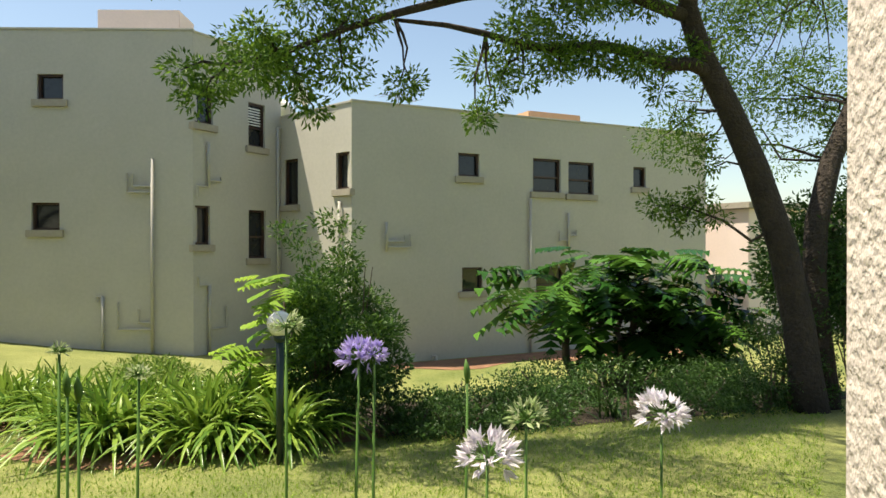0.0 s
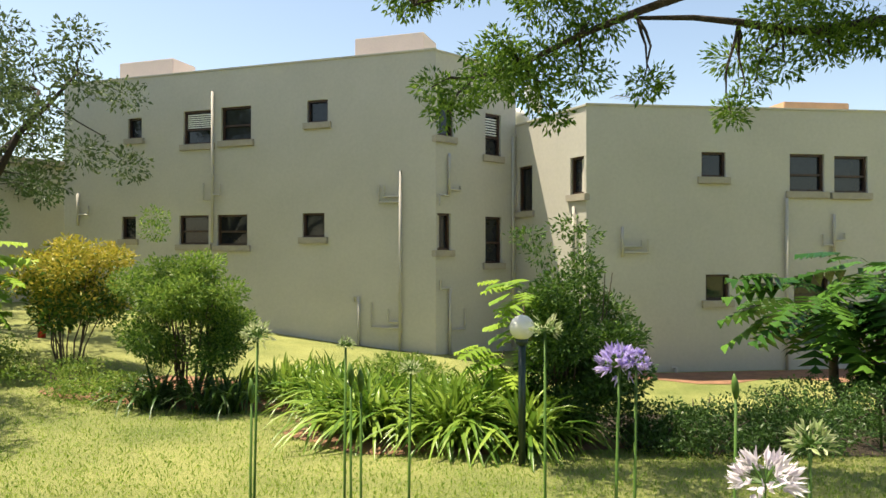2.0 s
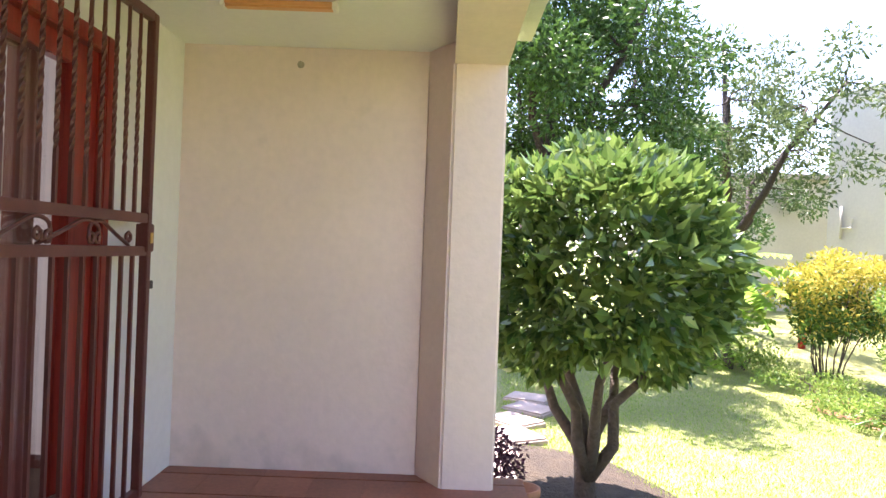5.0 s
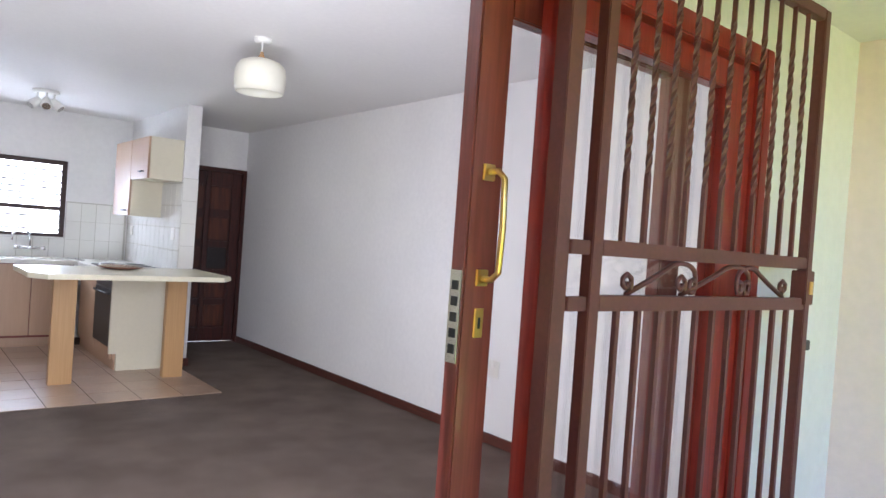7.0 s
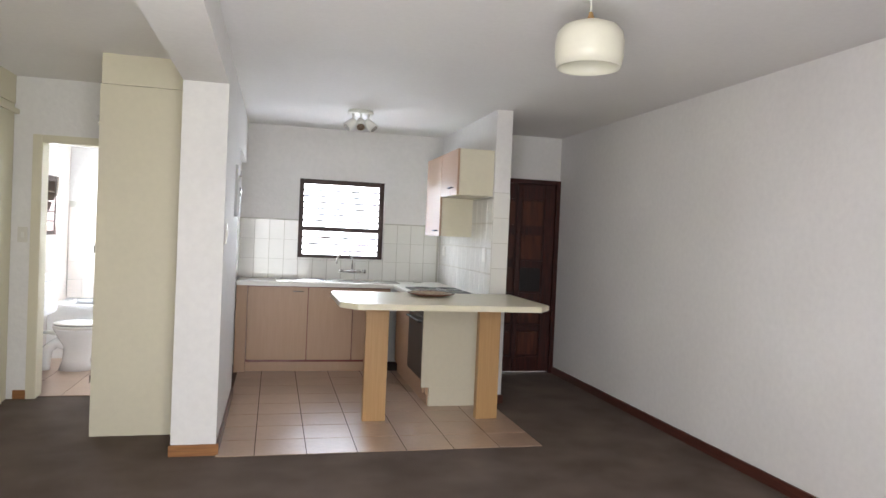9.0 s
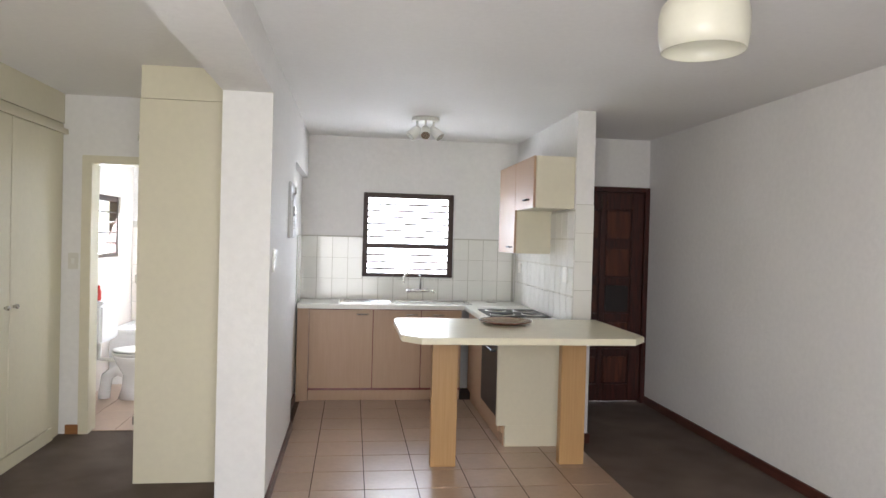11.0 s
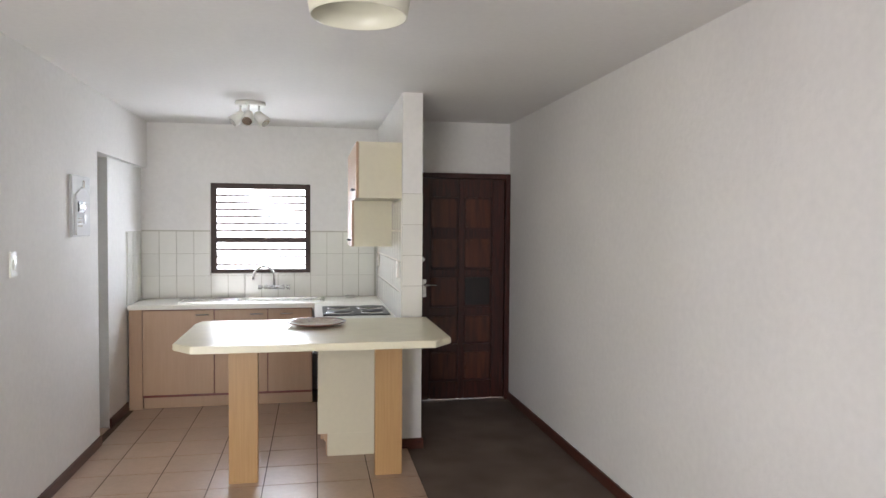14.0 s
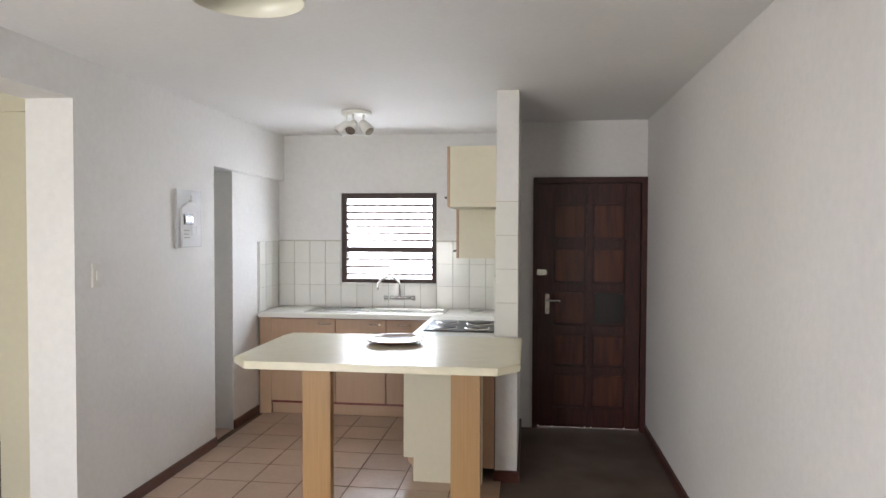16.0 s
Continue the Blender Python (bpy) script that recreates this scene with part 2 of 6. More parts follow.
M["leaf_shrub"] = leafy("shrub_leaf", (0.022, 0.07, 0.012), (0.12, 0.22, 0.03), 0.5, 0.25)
M["petal_g"] = leafy("greenish_petal", (0.24, 0.34, 0.12), (0.62, 0.64, 0.42), 0.5, 0.35)
M["leaf_cut"] = leafy("bright_cut_leaf", (0.14, 0.28, 0.03), (0.34, 0.48, 0.07), 0.35, 0.45, True)
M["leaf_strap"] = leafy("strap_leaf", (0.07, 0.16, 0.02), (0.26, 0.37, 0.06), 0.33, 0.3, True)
# the strap leaf again, with shade painted into its colour
M["leaf_strap_shaded"] = leafy("strap_leaf_painted_shade", (0.02, 0.06, 0.012), (0.07, 0.13, 0.03), 0.35, 0.2, True)
M["terracotta2"] = mat("orange_render", (0.55, 0.34, 0.20), 0.9, 0.08, 3, 30, 0.2, 50)
M["leaf_philo"] = leafy("philodendron_leaf", (0.02, 0.075, 0.015), (0.09, 0.20, 0.03), 0.25, 0.2, True)
M["leaf_purple"] = leafy("purple_leaf", (0.035, 0.012, 0.025), (0.08, 0.03, 0.05), 0.45, 0.2)
M["petal"] = leafy("lilac_petal", (0.42, 0.34, 0.72), (0.62, 0.54, 0.82), 0.5, 0.35)
M["petal_w"] = leafy("pale_petal", (0.70, 0.64, 0.74), (0.82, 0.78, 0.80), 0.5, 0.35)
M["stem"] = leafy("green_stem", (0.07, 0.16, 0.03), (0.12, 0.22, 0.05), 0.45, 0.15)
M["succulent"] = leafy("succulent_leaf", (0.13, 0.24, 0.07), (0.22, 0.34, 0.12), 0.4, 0.15)
M["grassblade"] = leafy("grass_blade", (0.14, 0.27, 0.025), (0.38, 0.47, 0.09), 0.5, 0.35)
M["lawn"] = mat("lawn", (0.16, 0.26, 0.03), 0.9, 0.3, 0.7, 45, 1.0, 130, other=(0.44, 0.43, 0.14), dist=0.03)
M["glass"] = glassy("clear_glass")
M["outglow"] = mat("pale_render_outside", (0.80, 0.80, 0.78), 0.9, 0.03, 2, 20, 0.1, 30)
M["paper"] = mat("printed_card", (0.50, 0.50, 0.50), 0.5, 0.03, 10, 60, 0, 50)
M["platerim"] = mat("brown_glazed_plate", (0.20, 0.09, 0.06), 0.2, 0.2, 30, 120, 0.02, 60)
M["platein"] = mat("cream_glazed_plate", (0.62, 0.55, 0.42), 0.2, 0.15, 25, 60, 0.02, 60, other=(0.25, 0.16, 0.11))
M["bathtile"] = mat("bath_tile_patterned", (0.76, 0.72, 0.68), 0.15, 0.05, 6, 20, 0.02, 20, other=(0.80, 0.70, 0.62), rand=0.03)

# ---- building helpers ----


def mesh_of(name, bm, material, smooth=False):
    me = bpy.data.meshes.new(name)
    bm.to_mesh(me)
    bm.free()
    if smooth:
        for p in me.polygons:
            p.use_smooth = True
    if material:
        me.materials.append(M[material])
    return me


def part(name, bm, material, parent=None, label="", smooth=False):
    """One mesh object under a thing or part."""
    ob = new(name, mesh_of(name, bm, material, smooth))
    if parent is not None:
        ob.parent = parent
    if label:
        ob["label"] = label
    return ob


def empty(name, label, category, at=(0, 0, 0), group="", kind="", rz=0.0):
    ob = new(name)
    ob.empty_display_size = 0.05
    ob.matrix_basis = pose(*at, 0, 0, rz)
    return tagged(ob, label, category, group, kind)


def add_box(bm, a, b, bevel=0.0):
    r = bmesh.ops.create_cube(bm, size=1)
    vs = r["verts"]
    for v in vs:
        v.co = Vector([a[i] + (v.co[i] + 0.5) * (b[i] - a[i]) for i in range(3)])
    if bevel:
        es = list({e for v in vs for e in v.link_edges})
        bmesh.ops.bevel(bm, geom=es, offset=bevel, segments=2, affect="EDGES")
    return bm


def bx(a, b, bevel=0.0):
    return add_box(bmesh.new(), a, b, bevel)


def tube(bm, pts, radii, sides=8, caps=True):
    """A tapered round bar through points."""
    pts = [Vector(p) for p in pts]
    if not hasattr(radii, "__len__"):
        radii = [radii] * len(pts)
    rings = []
    ref = None
    for i, p in enumerate(pts):
        d = (pts[min(i + 1, len(pts) - 1)] - pts[max(i - 1, 0)]).normalized()
        if ref is None:
            ref = Vector((1, 0, 0)) if abs(d.x) < 0.8 else Vector((0, 1, 0))
        s = d.cross(ref).normalized()
        ref = s.cross(d).normalized()
        rings.append([bm.verts.new(p + radii[i] * (math.cos(a) * s + math.sin(a) * ref)) for a in [2 * math.pi * k / sides for k in range(sides)]])
    for r0, r1 in zip(rings, rings[1:]):
        for k in range(sides):
            bm.faces.new((r0[k], r0[(k + 1) % sides], r1[(k + 1) % sides], r1[k]))
    if caps:
        bm.faces.new(rings[0][::-1])
        bm.faces.new(rings[-1])
    return bm


def tb(pts, radii, sides=8):
    bm = tube(bmesh.new(), pts, radii, sides)
    bmesh.ops.recalc_face_normals(bm, faces=bm.faces)
    return bm


def lathe(profile, sides=32, at=(0, 0, 0)):
    """Turn (radius, height) pairs round the z axis."""
    bm = bmesh.new()
    rings = []
    for r, z in profile:
        rings.append([bm.verts.new((at[0] + r * math.cos(2 * math.pi * k / sides), at[1] + r * math.sin(2 * math.pi * k / sides), at[2] + z)) for k in range(sides)] if r > 1e-6 else [bm.verts.new((at[0], at[1], at[2] + z))])
    for a, b in zip(rings, rings[1:]):
        for k in range(sides):
            k2 = (k + 1) % sides
            if len(a) == 1:
                bm.faces.new((a[0], b[k], b[k2]))
            elif len(b) == 1:
                bm.faces.new((a[k], a[k2], b[0]))
            else:
                bm.faces.new((a[k], a[k2], b[k2], b[k]))
    bmesh.ops.recalc_face_normals(bm, faces=bm.faces)
    return bm


def wall(name, a, b, material, along="x", holes=(), label="", parent=None):
    """A wall from corner a to corner b; holes are (from, to, bottom, top) along its run and go right through."""
    i = 0 if along == "x" else 1
    us = sorted({a[i], b[i], *[h[0] for h in holes], *[h[1] for h in holes]})
    zs = sorted({a[2], b[2], *[h[2] for h in holes], *[h[3] for h in holes]})
    bm = bmesh.new()
    for u0, u1 in zip(us, us[1:]):
        for z0, z1 in zip(zs, zs[1:]):
            um, zm = (u0 + u1) / 2, (z0 + z1) / 2
            if any(h[0] < um < h[1] and h[2] < zm < h[3] for h in holes):
                continue
            lo, hi = list(a), list(b)
            lo[i], hi[i], lo[2], hi[2] = u0, u1, z0, z1
            add_box(bm, lo, hi)
    bmesh.ops.remove_doubles(bm, verts=bm.verts, dist=1e-5)
    ob = part(name, bm, material, parent, label)
    if parent is None:
        tagged(ob, label or "plain plastered wall", "wall", kind="structure")
    return ob


def leaves_mesh(name, centers, dirs, length, width, material, parent=None, label="", fold=0.25, jitter=0.4, seed=1, droop=0.0):
    """Many small leaves in one mesh: each a folded, pointed blade of four triangles."""
    rng = np.random.default_rng(seed)
    c, d = np.asarray(centers, float), np.asarray(dirs, float)
    n = len(c)
    d = d + rng.normal(0, jitter, (n, 3))
    d[:, 2] -= droop
    d /= np.linalg.norm(d, axis=1)[:, None] + 1e-9
    r = rng.normal(0, 1, (n, 3))
    s = np.cross(d, r)
    s /= np.linalg.norm(s, axis=1)[:, None] + 1e-9
    up = np.cross(s, d)
    k = rng.uniform(0.65, 1.25, (n, 1))
    L, W = length * k, width * k
    v = np.stack([c, c + d * L * 0.45 + s * W * 0.5 + up * W * fold, c + d * L, c + d * L * 0.45 - s * W * 0.5 + up * W * fold], 1).reshape(-1, 3)
    i = np.arange(n)[:, None] * 4
    f = np.concatenate([i + [0, 1, 2], i + [0, 2, 3]], 1).reshape(-1, 3)
    me = bpy.data.meshes.new(name)
    me.from_pydata(v.tolist(), [], f.tolist())
    me.materials.append(M[material])
    ob = new(name, me)
    if parent is not None:
        ob.parent = parent
    if label:
        ob["label"] = label
    return ob


def ball_points(center, radii, n, seed, shell=0.5):
    """Points in a lumpy ball, denser towards its skin, with their outward directions."""
    rng = np.random.default_rng(seed)
    d = rng.normal(0, 1, (n, 3))
    d /= np.linalg.norm(d, axis=1)[:, None]
    r = shell + (1 - shell) * rng.random((n, 1)) ** 0.6
    lump = 1 + 0.09 * np.sin(d[:, :1] * 7 + seed) * np.cos(d[:, 1:2] * 6 - seed) + 0.05 * np.sin(d[:, 2:] * 13)
    return np.asarray(center) + d * r * lump * np.asarray(radii), d

# ---- the flat: walls, floors, ceiling ----
H = 2.50
wall("wall_east", (0.0, -0.55, 0), (0.24, 6.2, H), "plaster", "y", label="white painted rough plaster wall of the living room")
wall("wall_entry", (-1.0, 6.0, 0), (0.0, 6.2, H), "plaster", "x", [(-0.885, -0.004, -0.01, 2.04)], "white wall round the entrance door")
wall("wall_pier", (-1.14, 4.75, 0), (-1.0, 6.62, H), "plaster", "y", label="white partition between kitchen and entrance passage")
wall("wall_kitchen", (-3.9, 6.62, 0), (-1.0, 6.85, H), "plaster", "x", [(-2.69, -1.78, 1.12, 1.96)], "white kitchen wall with a window")
wall("wall_kitchen_west", (-3.50, 3.62, 0), (-3.235, 6.62, H), "plaster", "y", [(5.17, 6.62, -0.01, 2.08)], "white rough plastered wall with a recess")
wall("wall_recess_back", (-3.95, 5.0, 0), (-3.80, 6.62, H), "plaster", "y", label="white wall at the back of the recess")
wall("wall_recess_return", (-3.80, 5.60, 0), (-3.29, 6.62, 2.08), "plaster", "y", label="white wall between recess and kitchen counter")
wall("beam_living", (-3.50, -0.38, 2.28), (-3.235, 3.62, H), "plaster", "y", label="white plastered ceiling beam")
wall("wall_front", (-6.2, -0.58, 0), (0.0, -0.38, H), "plaster", "x", [(-3.75, -0.72, -0.01, 2.18)], "plastered front wall with the sliding door opening")
wall("wall_bath_door", (-5.0, 5.15, 0), (-3.95, 5.27, H), "plaster", "x", [(-4.73, -4.02, -0.01, 2.03)], "cream wall with the bathroom doorway")
wall("wall_bath_west", (-5.25, 5.15, 0), (-5.13, 7.5, H), "bathtile", "y", [(6.3, 7.1, 1.25, 1.85)], label="tiled bathroom wall")
wall("wall_bath_back", (-5.25, 7.5, 0), (-3.80, 7.7, H), "plaster", "x", label="white bathroom wall above the bath tiles")
wall("wall_bath_east", (-3.95, 6.62, 0), (-3.80, 7.5, H), "plaster", "y", label="white bathroom wall")
wall("wall_west", (-6.2, -0.38, 0), (-6.0, 5.3, H), "plaster", "y", label="white bedroom wall behind the wardrobe")
wall("wall_north_west", (-6.0, 5.15, 0), (-5.25, 5.3, H), "plaster", "x", label="white bedroom wall")
bm = bx((-6.2, -0.58, H), (0.24, 6.2, H + 0.15))
add_box(bm, (-6.2, 6.2, H), (-1.0, 6.85, H + 0.15))
add_box(bm, (-6.2, 6.85, H), (-3.8, 7.7, H + 0.15))
ob = part("ceiling", bm, "ceil")
tagged(ob, "white painted plaster ceiling of the flat", "ceiling", kind="structure")
bm = bx((-6.3, -2.62, H + 0.151), (0.6, 6.2, H + 0.4))
add_box(bm, (-6.3, 6.2, H + 0.151), (-1.0, 6.86, H + 0.4))
add_box(bm, (-6.3, 6.86, H + 0.151), (-3.8, 7.9, H + 0.4))
ob = part("roof_slab", bm, "greige")
tagged(ob, "plastered slab of the floor above", "slab", kind="structure")
ob = part("floor", bx((-6.0, -0.58, -0.12), (0.0, 7.5, 0.0)), "carpet")
tagged(ob, "worn dark brown carpet floor", "floor", kind="structure")

# skirtings
for n, a, b, m in (
        ("baseboard", (-0.016, -0.38, 0), (0.0, 5.98, 0.072), "skirt"),
        ("baseboard", (-3.235, 3.62, 0), (-3.219, 5.17, 0.075), "skirt"),
        ("baseboard", (-3.29, 5.60, 0), (-3.274, 6.10, 0.075), "skirt"),
        ("baseboard", (-3.51, 3.604, 0), (-3.219, 3.62, 0.07), "skirt2"),
        ("baseboard", (-1.15, 4.734, 0), (-0.984, 4.75, 0.075), "skirt"),
        ("baseboard", (-1.0, 4.75, 0), (-0.984, 5.98, 0.075), "skirt"),
        ("baseboard", (-4.86, 5.134, 0), (-4.73, 5.15, 0.07), "skirt2")):
    tagged(part(n, bx(a, b, 0.003), m), "dark varnished wooden skirting board along the wall", "skirting", kind="structure")

# ---- entrance door ----
door = empty("door_1", "dark mahogany entrance door with ten sunken panels, closed", "door", (-0.44, 5.99, 0), kind="structure")


def local(bm, at):
    bmesh.ops.translate(bm, verts=bm.verts, vec=[-c for c in at])
    return bm


D0 = (-0.44, 5.99, 0)
for a, b in (((-0.90, 5.965, 0), (-0.855, 6.05, 2.045)), ((-0.045, 5.965, 0), (0.0, 6.05, 2.045)), ((-0.855, 5.965, 2.0), (-0.045, 6.05, 2.045))):
    part("door_frame", local(bx(a, b, 0.004), D0), "mahog", door)
part("leaf", local(bx((-0.856, 6.014, 0.018), (-0.044, 6.05, 2.001)), D0), "mahog", door)
xs = [-0.85, -0.735, -0.475, -0.425, -0.165, -0.05]
zs = [0.018, 0.18, 0.455, 0.515, 0.78, 0.85, 1.13, 1.19, 1.475, 1.545, 1.83, 1.995]
for a, b in ((xs[0], xs[1]), (xs[2], xs[3]), (xs[4], xs[5])):
    part("stile", local(bx((a, 5.985, 0.018), (b, 6.012, 1.995), 0.006), D0), "mahog", door)
for k in range(0, len(zs) - 1, 2):
    z0, z1 = zs[k], zs[k + 1]
    for a, b in ((xs[1], xs[2]), (xs[3], xs[4])):
        part("rail", local(bx((a, 5.987, z0), (b, 6.012, z1), 0.006), D0), "mahog", door)
for k in range(1, len(zs) - 2, 2):
    for a, b in ((xs[1], xs[2]), (xs[3], xs[4])):
        part("panel", local(bx((a + 0.016, 5.998, zs[k] + 0.016), (b - 0.016, 6.012, zs[k + 1] - 0.016), 0.011), D0), "darkpanel" if k == 5 and a > -0.45 else "panelwood", door)
lock = part("handle_plate", local(bx((-0.80, 5.978, 0.94), (-0.765, 5.985, 1.10), 0.003), D0), "steel", door, "steel lever handle plate")
part("lever", local(tb([(-0.782, 5.98, 1.05), (-0.782, 5.935, 1.05), (-0.70, 5.93, 1.05), (-0.68, 5.93, 1.048)], 0.008), D0), "steel", lock, smooth=True)
part("night_latch", local(bx((-0.87, 5.955, 1.255), (-0.79, 5.985, 1.30), 0.005), D0), "steel", door, "steel night latch")
part("latch_knob", local(tb([(-0.80, 5.96, 1.278), (-0.80, 5.93, 1.278)], 0.013, 12), D0), "steel", door)
# pale strip added to catch the sky and imitate daylight leaking under the door
ob = part("door_daylight_strip", bx((-0.884, 6.055, 0.0), (-0.006, 6.60, 0.006)), "outglow")
tagged(ob, "pale strip added behind the entrance door for the daylight line under it", "threshold", kind="structure")
wall("wall_outside_passage", (-1.2, 7.2, 0), (0.4, 7.3, H), "outglow", "x", label="pale wall outside the entrance door")

# ---- kitchen window ----
win = empty("window_1", "dark wooden kitchen window with burglar bars and a sill", "window", (-2.235, 6.70, 1.12), kind="structure")
W0 = (-2.235, 6.70, 1.12)
x0, x1, z0, z1 = -2.69, -1.78, 1.12, 1.96
for a, b in (((x0, 6.66, z0), (x0 + 0.05, 6.74, z1)), ((x1 - 0.05, 6.66, z0), (x1, 6.74, z1)), ((x0 + 0.05, 6.66, z1 - 0.05), (x1 - 0.05, 6.74, z1)), ((x0 + 0.05, 6.66, z0), (x1 - 0.05, 6.74, z0 + 0.035)), ((x0 + 0.05, 6.665, 1.405), (x1 - 0.05, 6.735, 1.455))):
    part("window_frame", local(bx(a, b, 0.004), W0), "winframe", win)
for z in [1.20, 1.27, 1.34, 1.52, 1.585, 1.65, 1.715, 1.78, 1.845]:
    part("bar", local(tb([(x0 + 0.04, 6.675, z), (x1 - 0.04, 6.675, z)], 0.0100, 8), W0), "winframe", win)
g = part("pane", local(bx((x0 + 0.05, 6.70, z0 + 0.03), (x1 - 0.05, 6.704, z1 - 0.05)), W0), "glass", win)
g.visible_shadow = False
ob = part("outside_wall", bx((-6.5, 10.0, -0.3), (2.0, 10.2, 3.2)), "outglow")
tagged(ob, "sunlit pale wall outside the kitchen window", "wall", kind="structure")
ob = part("rear_paving", bx((-6.5, 7.9, -0.3), (2.0, 10.0, -0.15)), "paving")
tagged(ob, "pale paving behind the flat", "paving", kind="structure")

# ---- kitchen counter units ----


def base_unit(x0, x1, handle_x):
    """A floor cabinet with one door and a small metal pull."""
    o = ((x0 + x1) / 2, 6.35, 0)
    t = empty("kitchen_cabinet", "limed wood kitchen base cabinet under the white worktop", "cabinet", o, "kitchen base cabinets")
    # body coloured dark to stand in for the shade in the door gaps
    part("body", local(bx((x0, 6.112, 0.10), (x1, 6.615, 0.853)), o), "brownwood", t)
    d = part("cabinet_door", local(bx((x0 + 0.004, 6.085, 0.125), (x1 - 0.004, 6.108, 0.842), 0.004), o), "unit", t)
    part("pull", local(tb([(handle_x - 0.05, 6.09, 0.805), (handle_x - 0.05, 6.065, 0.805), (handle_x + 0.05, 6.065, 0.805), (handle_x + 0.05, 6.09, 0.805)], 0.006), o), "steel", d, "metal bow pull", True)
    part("plinth", local(bx((x0, 6.135, 0.0), (x1, 6.16, 0.10)), o), "unit", t)


base_unit(-3.165, -2.585, -2.68)
base_unit(-2.585, -2.14, -2.23)
base_unit(-2.14, -1.76, -1.98)
ob = part("filler_panel", bx((-3.272, 6.10, 0.0), (-3.167, 6.13, 0.853)), "unit")
tagged(ob, "narrow limed wood filler panel beside the cabinets", "panel")
# L-shaped worktop
bm = bx((-3.275, 6.06, 0.853), (-1.142, 6.618, 0.893), 0.006)
add_box(bm, (-1.74, 4.72, 0.853), (-1.142, 6.058, 0.893), 0.006)
tagged(part("worktop", bm, "worktop"), "white laminate L-shaped kitchen worktop", "worktop")
# oven cabinet run
o = (-1.44, 5.0, 0)
ov = empty("oven_cabinet", "limed wood cabinet with a built-in oven and cream end panel", "cabinet", o)
part("body", local(bx((-1.68, 4.70, 0.10), (-1.145, 6.08, 0.853)), o), "unit", ov)
part("end_panel", local(bx((-1.72, 4.665, 0.16), (-1.215, 4.698, 0.853), 0.002), o), "cream", ov, "cream laminate end panel")
part("end_panel", local(bx((-1.655, 4.665, 0.0), (-1.215, 4.698, 0.16)), o), "cream", ov)
part("plinth", local(bx((-1.665, 4.70, 0.0), (-1.645, 6.08, 0.10)), o), "unit", ov)
part("drawer_front", local(bx((-1.70, 4.72, 0.105), (-1.682, 5.32, 0.20), 0.003), o), "unit", ov)
door_o = part("oven_door", local(bx((-1.715, 4.72, 0.21), (-1.682, 5.32, 0.73), 0.006), o), "black", ov, "black glass oven door")
part("oven_handle", local(tb([(-1.715, 4.78, 0.69), (-1.745, 4.78, 0.69), (-1.745, 5.26, 0.69), (-1.715, 5.26, 0.69)], 0.009), o), "black", door_o)
part("control_panel", local(bx((-1.71, 4.72, 0.735), (-1.682, 5.32, 0.848), 0.004), o), "black", ov, "black oven control panel")
part("cabinet_door", local(bx((-1.70, 5.325, 0.125), (-1.682, 6.05, 0.845), 0.004), o), "unit", ov)
# hob
o = (-1.40, 5.45, 0.893)
hob = empty("hob", "black electric hob with four solid plates, set in the worktop", "hob", o)
part("hob_plate", local(bx((-1.68, 5.18, 0.893), (-1.17, 5.74, 0.903), 0.004), o), "black", hob)
for x, y, r in ((-1.55, 5.32, 0.09), (-1.30, 5.32, 0.075), (-1.55, 5.59, 0.075), (-1.30, 5.59, 0.09)):
    part("ring", local(lathe([(0, 0.012), (r - 0.01, 0.012), (r, 0.008), (r + 0.006, 0.006), (r + 0.007, 0.0)], 28, (x, y, 0.903)), o), "black", hob, smooth=True)
    part("trim_ring", local(lathe([(r + 0.008, 0.0), (r + 0.010, 0.007), (r + 0.014, 0.004), (r + 0.016, 0.0)], 28, (x, y, 0.903)), o), "steel", hob, "steel trim ring", True)
# sink
o = (-2.27, 6.34, 0.893)
sink = empty("sink", "stainless steel drop-in sink with drainer in the worktop", "sink", o)
part("drainer", local(bx((-2.90, 6.17, 0.893), (-2.38, 6.52, 0.900), 0.003), o), "steel", sink)
for k in range(9):
    part("rib", local(tb([(-2.86, 6.20 + 0.035 * k, 0.901), (-2.42, 6.20 + 0.035 * k, 0.900)], 0.004, 6), o), "steel", sink)
bm = bmesh.new()
for a, b in (((-2.375, 6.17, 0.893), (-1.65, 6.20, 0.902)), ((-2.375, 6.48, 0.893), (-1.65, 6.52, 0.902)), ((-2.375, 6.20, 0.893), (-2.34, 6.48, 0.902)), ((-1.69, 6.20, 0.893), (-1.65, 6.48, 0.902)), ((-2.03, 6.20, 0.893), (-2.0, 6.48, 0.902))):
    add_box(bm, a, b, 0.003)
part("rim", local(bm, o), "steel", sink)
for a, b in ((-2.34, -2.03), (-2.0, -1.69)):
    part("bowl", local(bx((a, 6.20, 0.8935), (b, 6.48, 0.8955)), o), "steel", sink)
# tap on the wall
o = (-2.11, 6.60, 0.99)
tap = empty("mixer_tap", "chrome wall-mounted mixer tap with a swan neck spout", "tap", o)
part("body", local(tb([(-2.20, 6.55, 0.99), (-2.02, 6.55, 0.99)], 0.018, 14), o), "chrome", tap, smooth=True)
for x in (-2.19, -2.03):
    part("wall_flange", local(tb([(x, 6.55, 0.99), (x, 6.61, 0.99)], [0.014, 0.022], 14), o), "chrome", tap, smooth=True)
for x, s in ((-2.215, -1), (-2.005, 1)):
    kn = part("knob", local(tb([(x, 6.55, 0.99), (x + 0.04 * s, 6.55, 0.99)], [0.02, 0.025], 10), o), "chrome", tap, smooth=True)
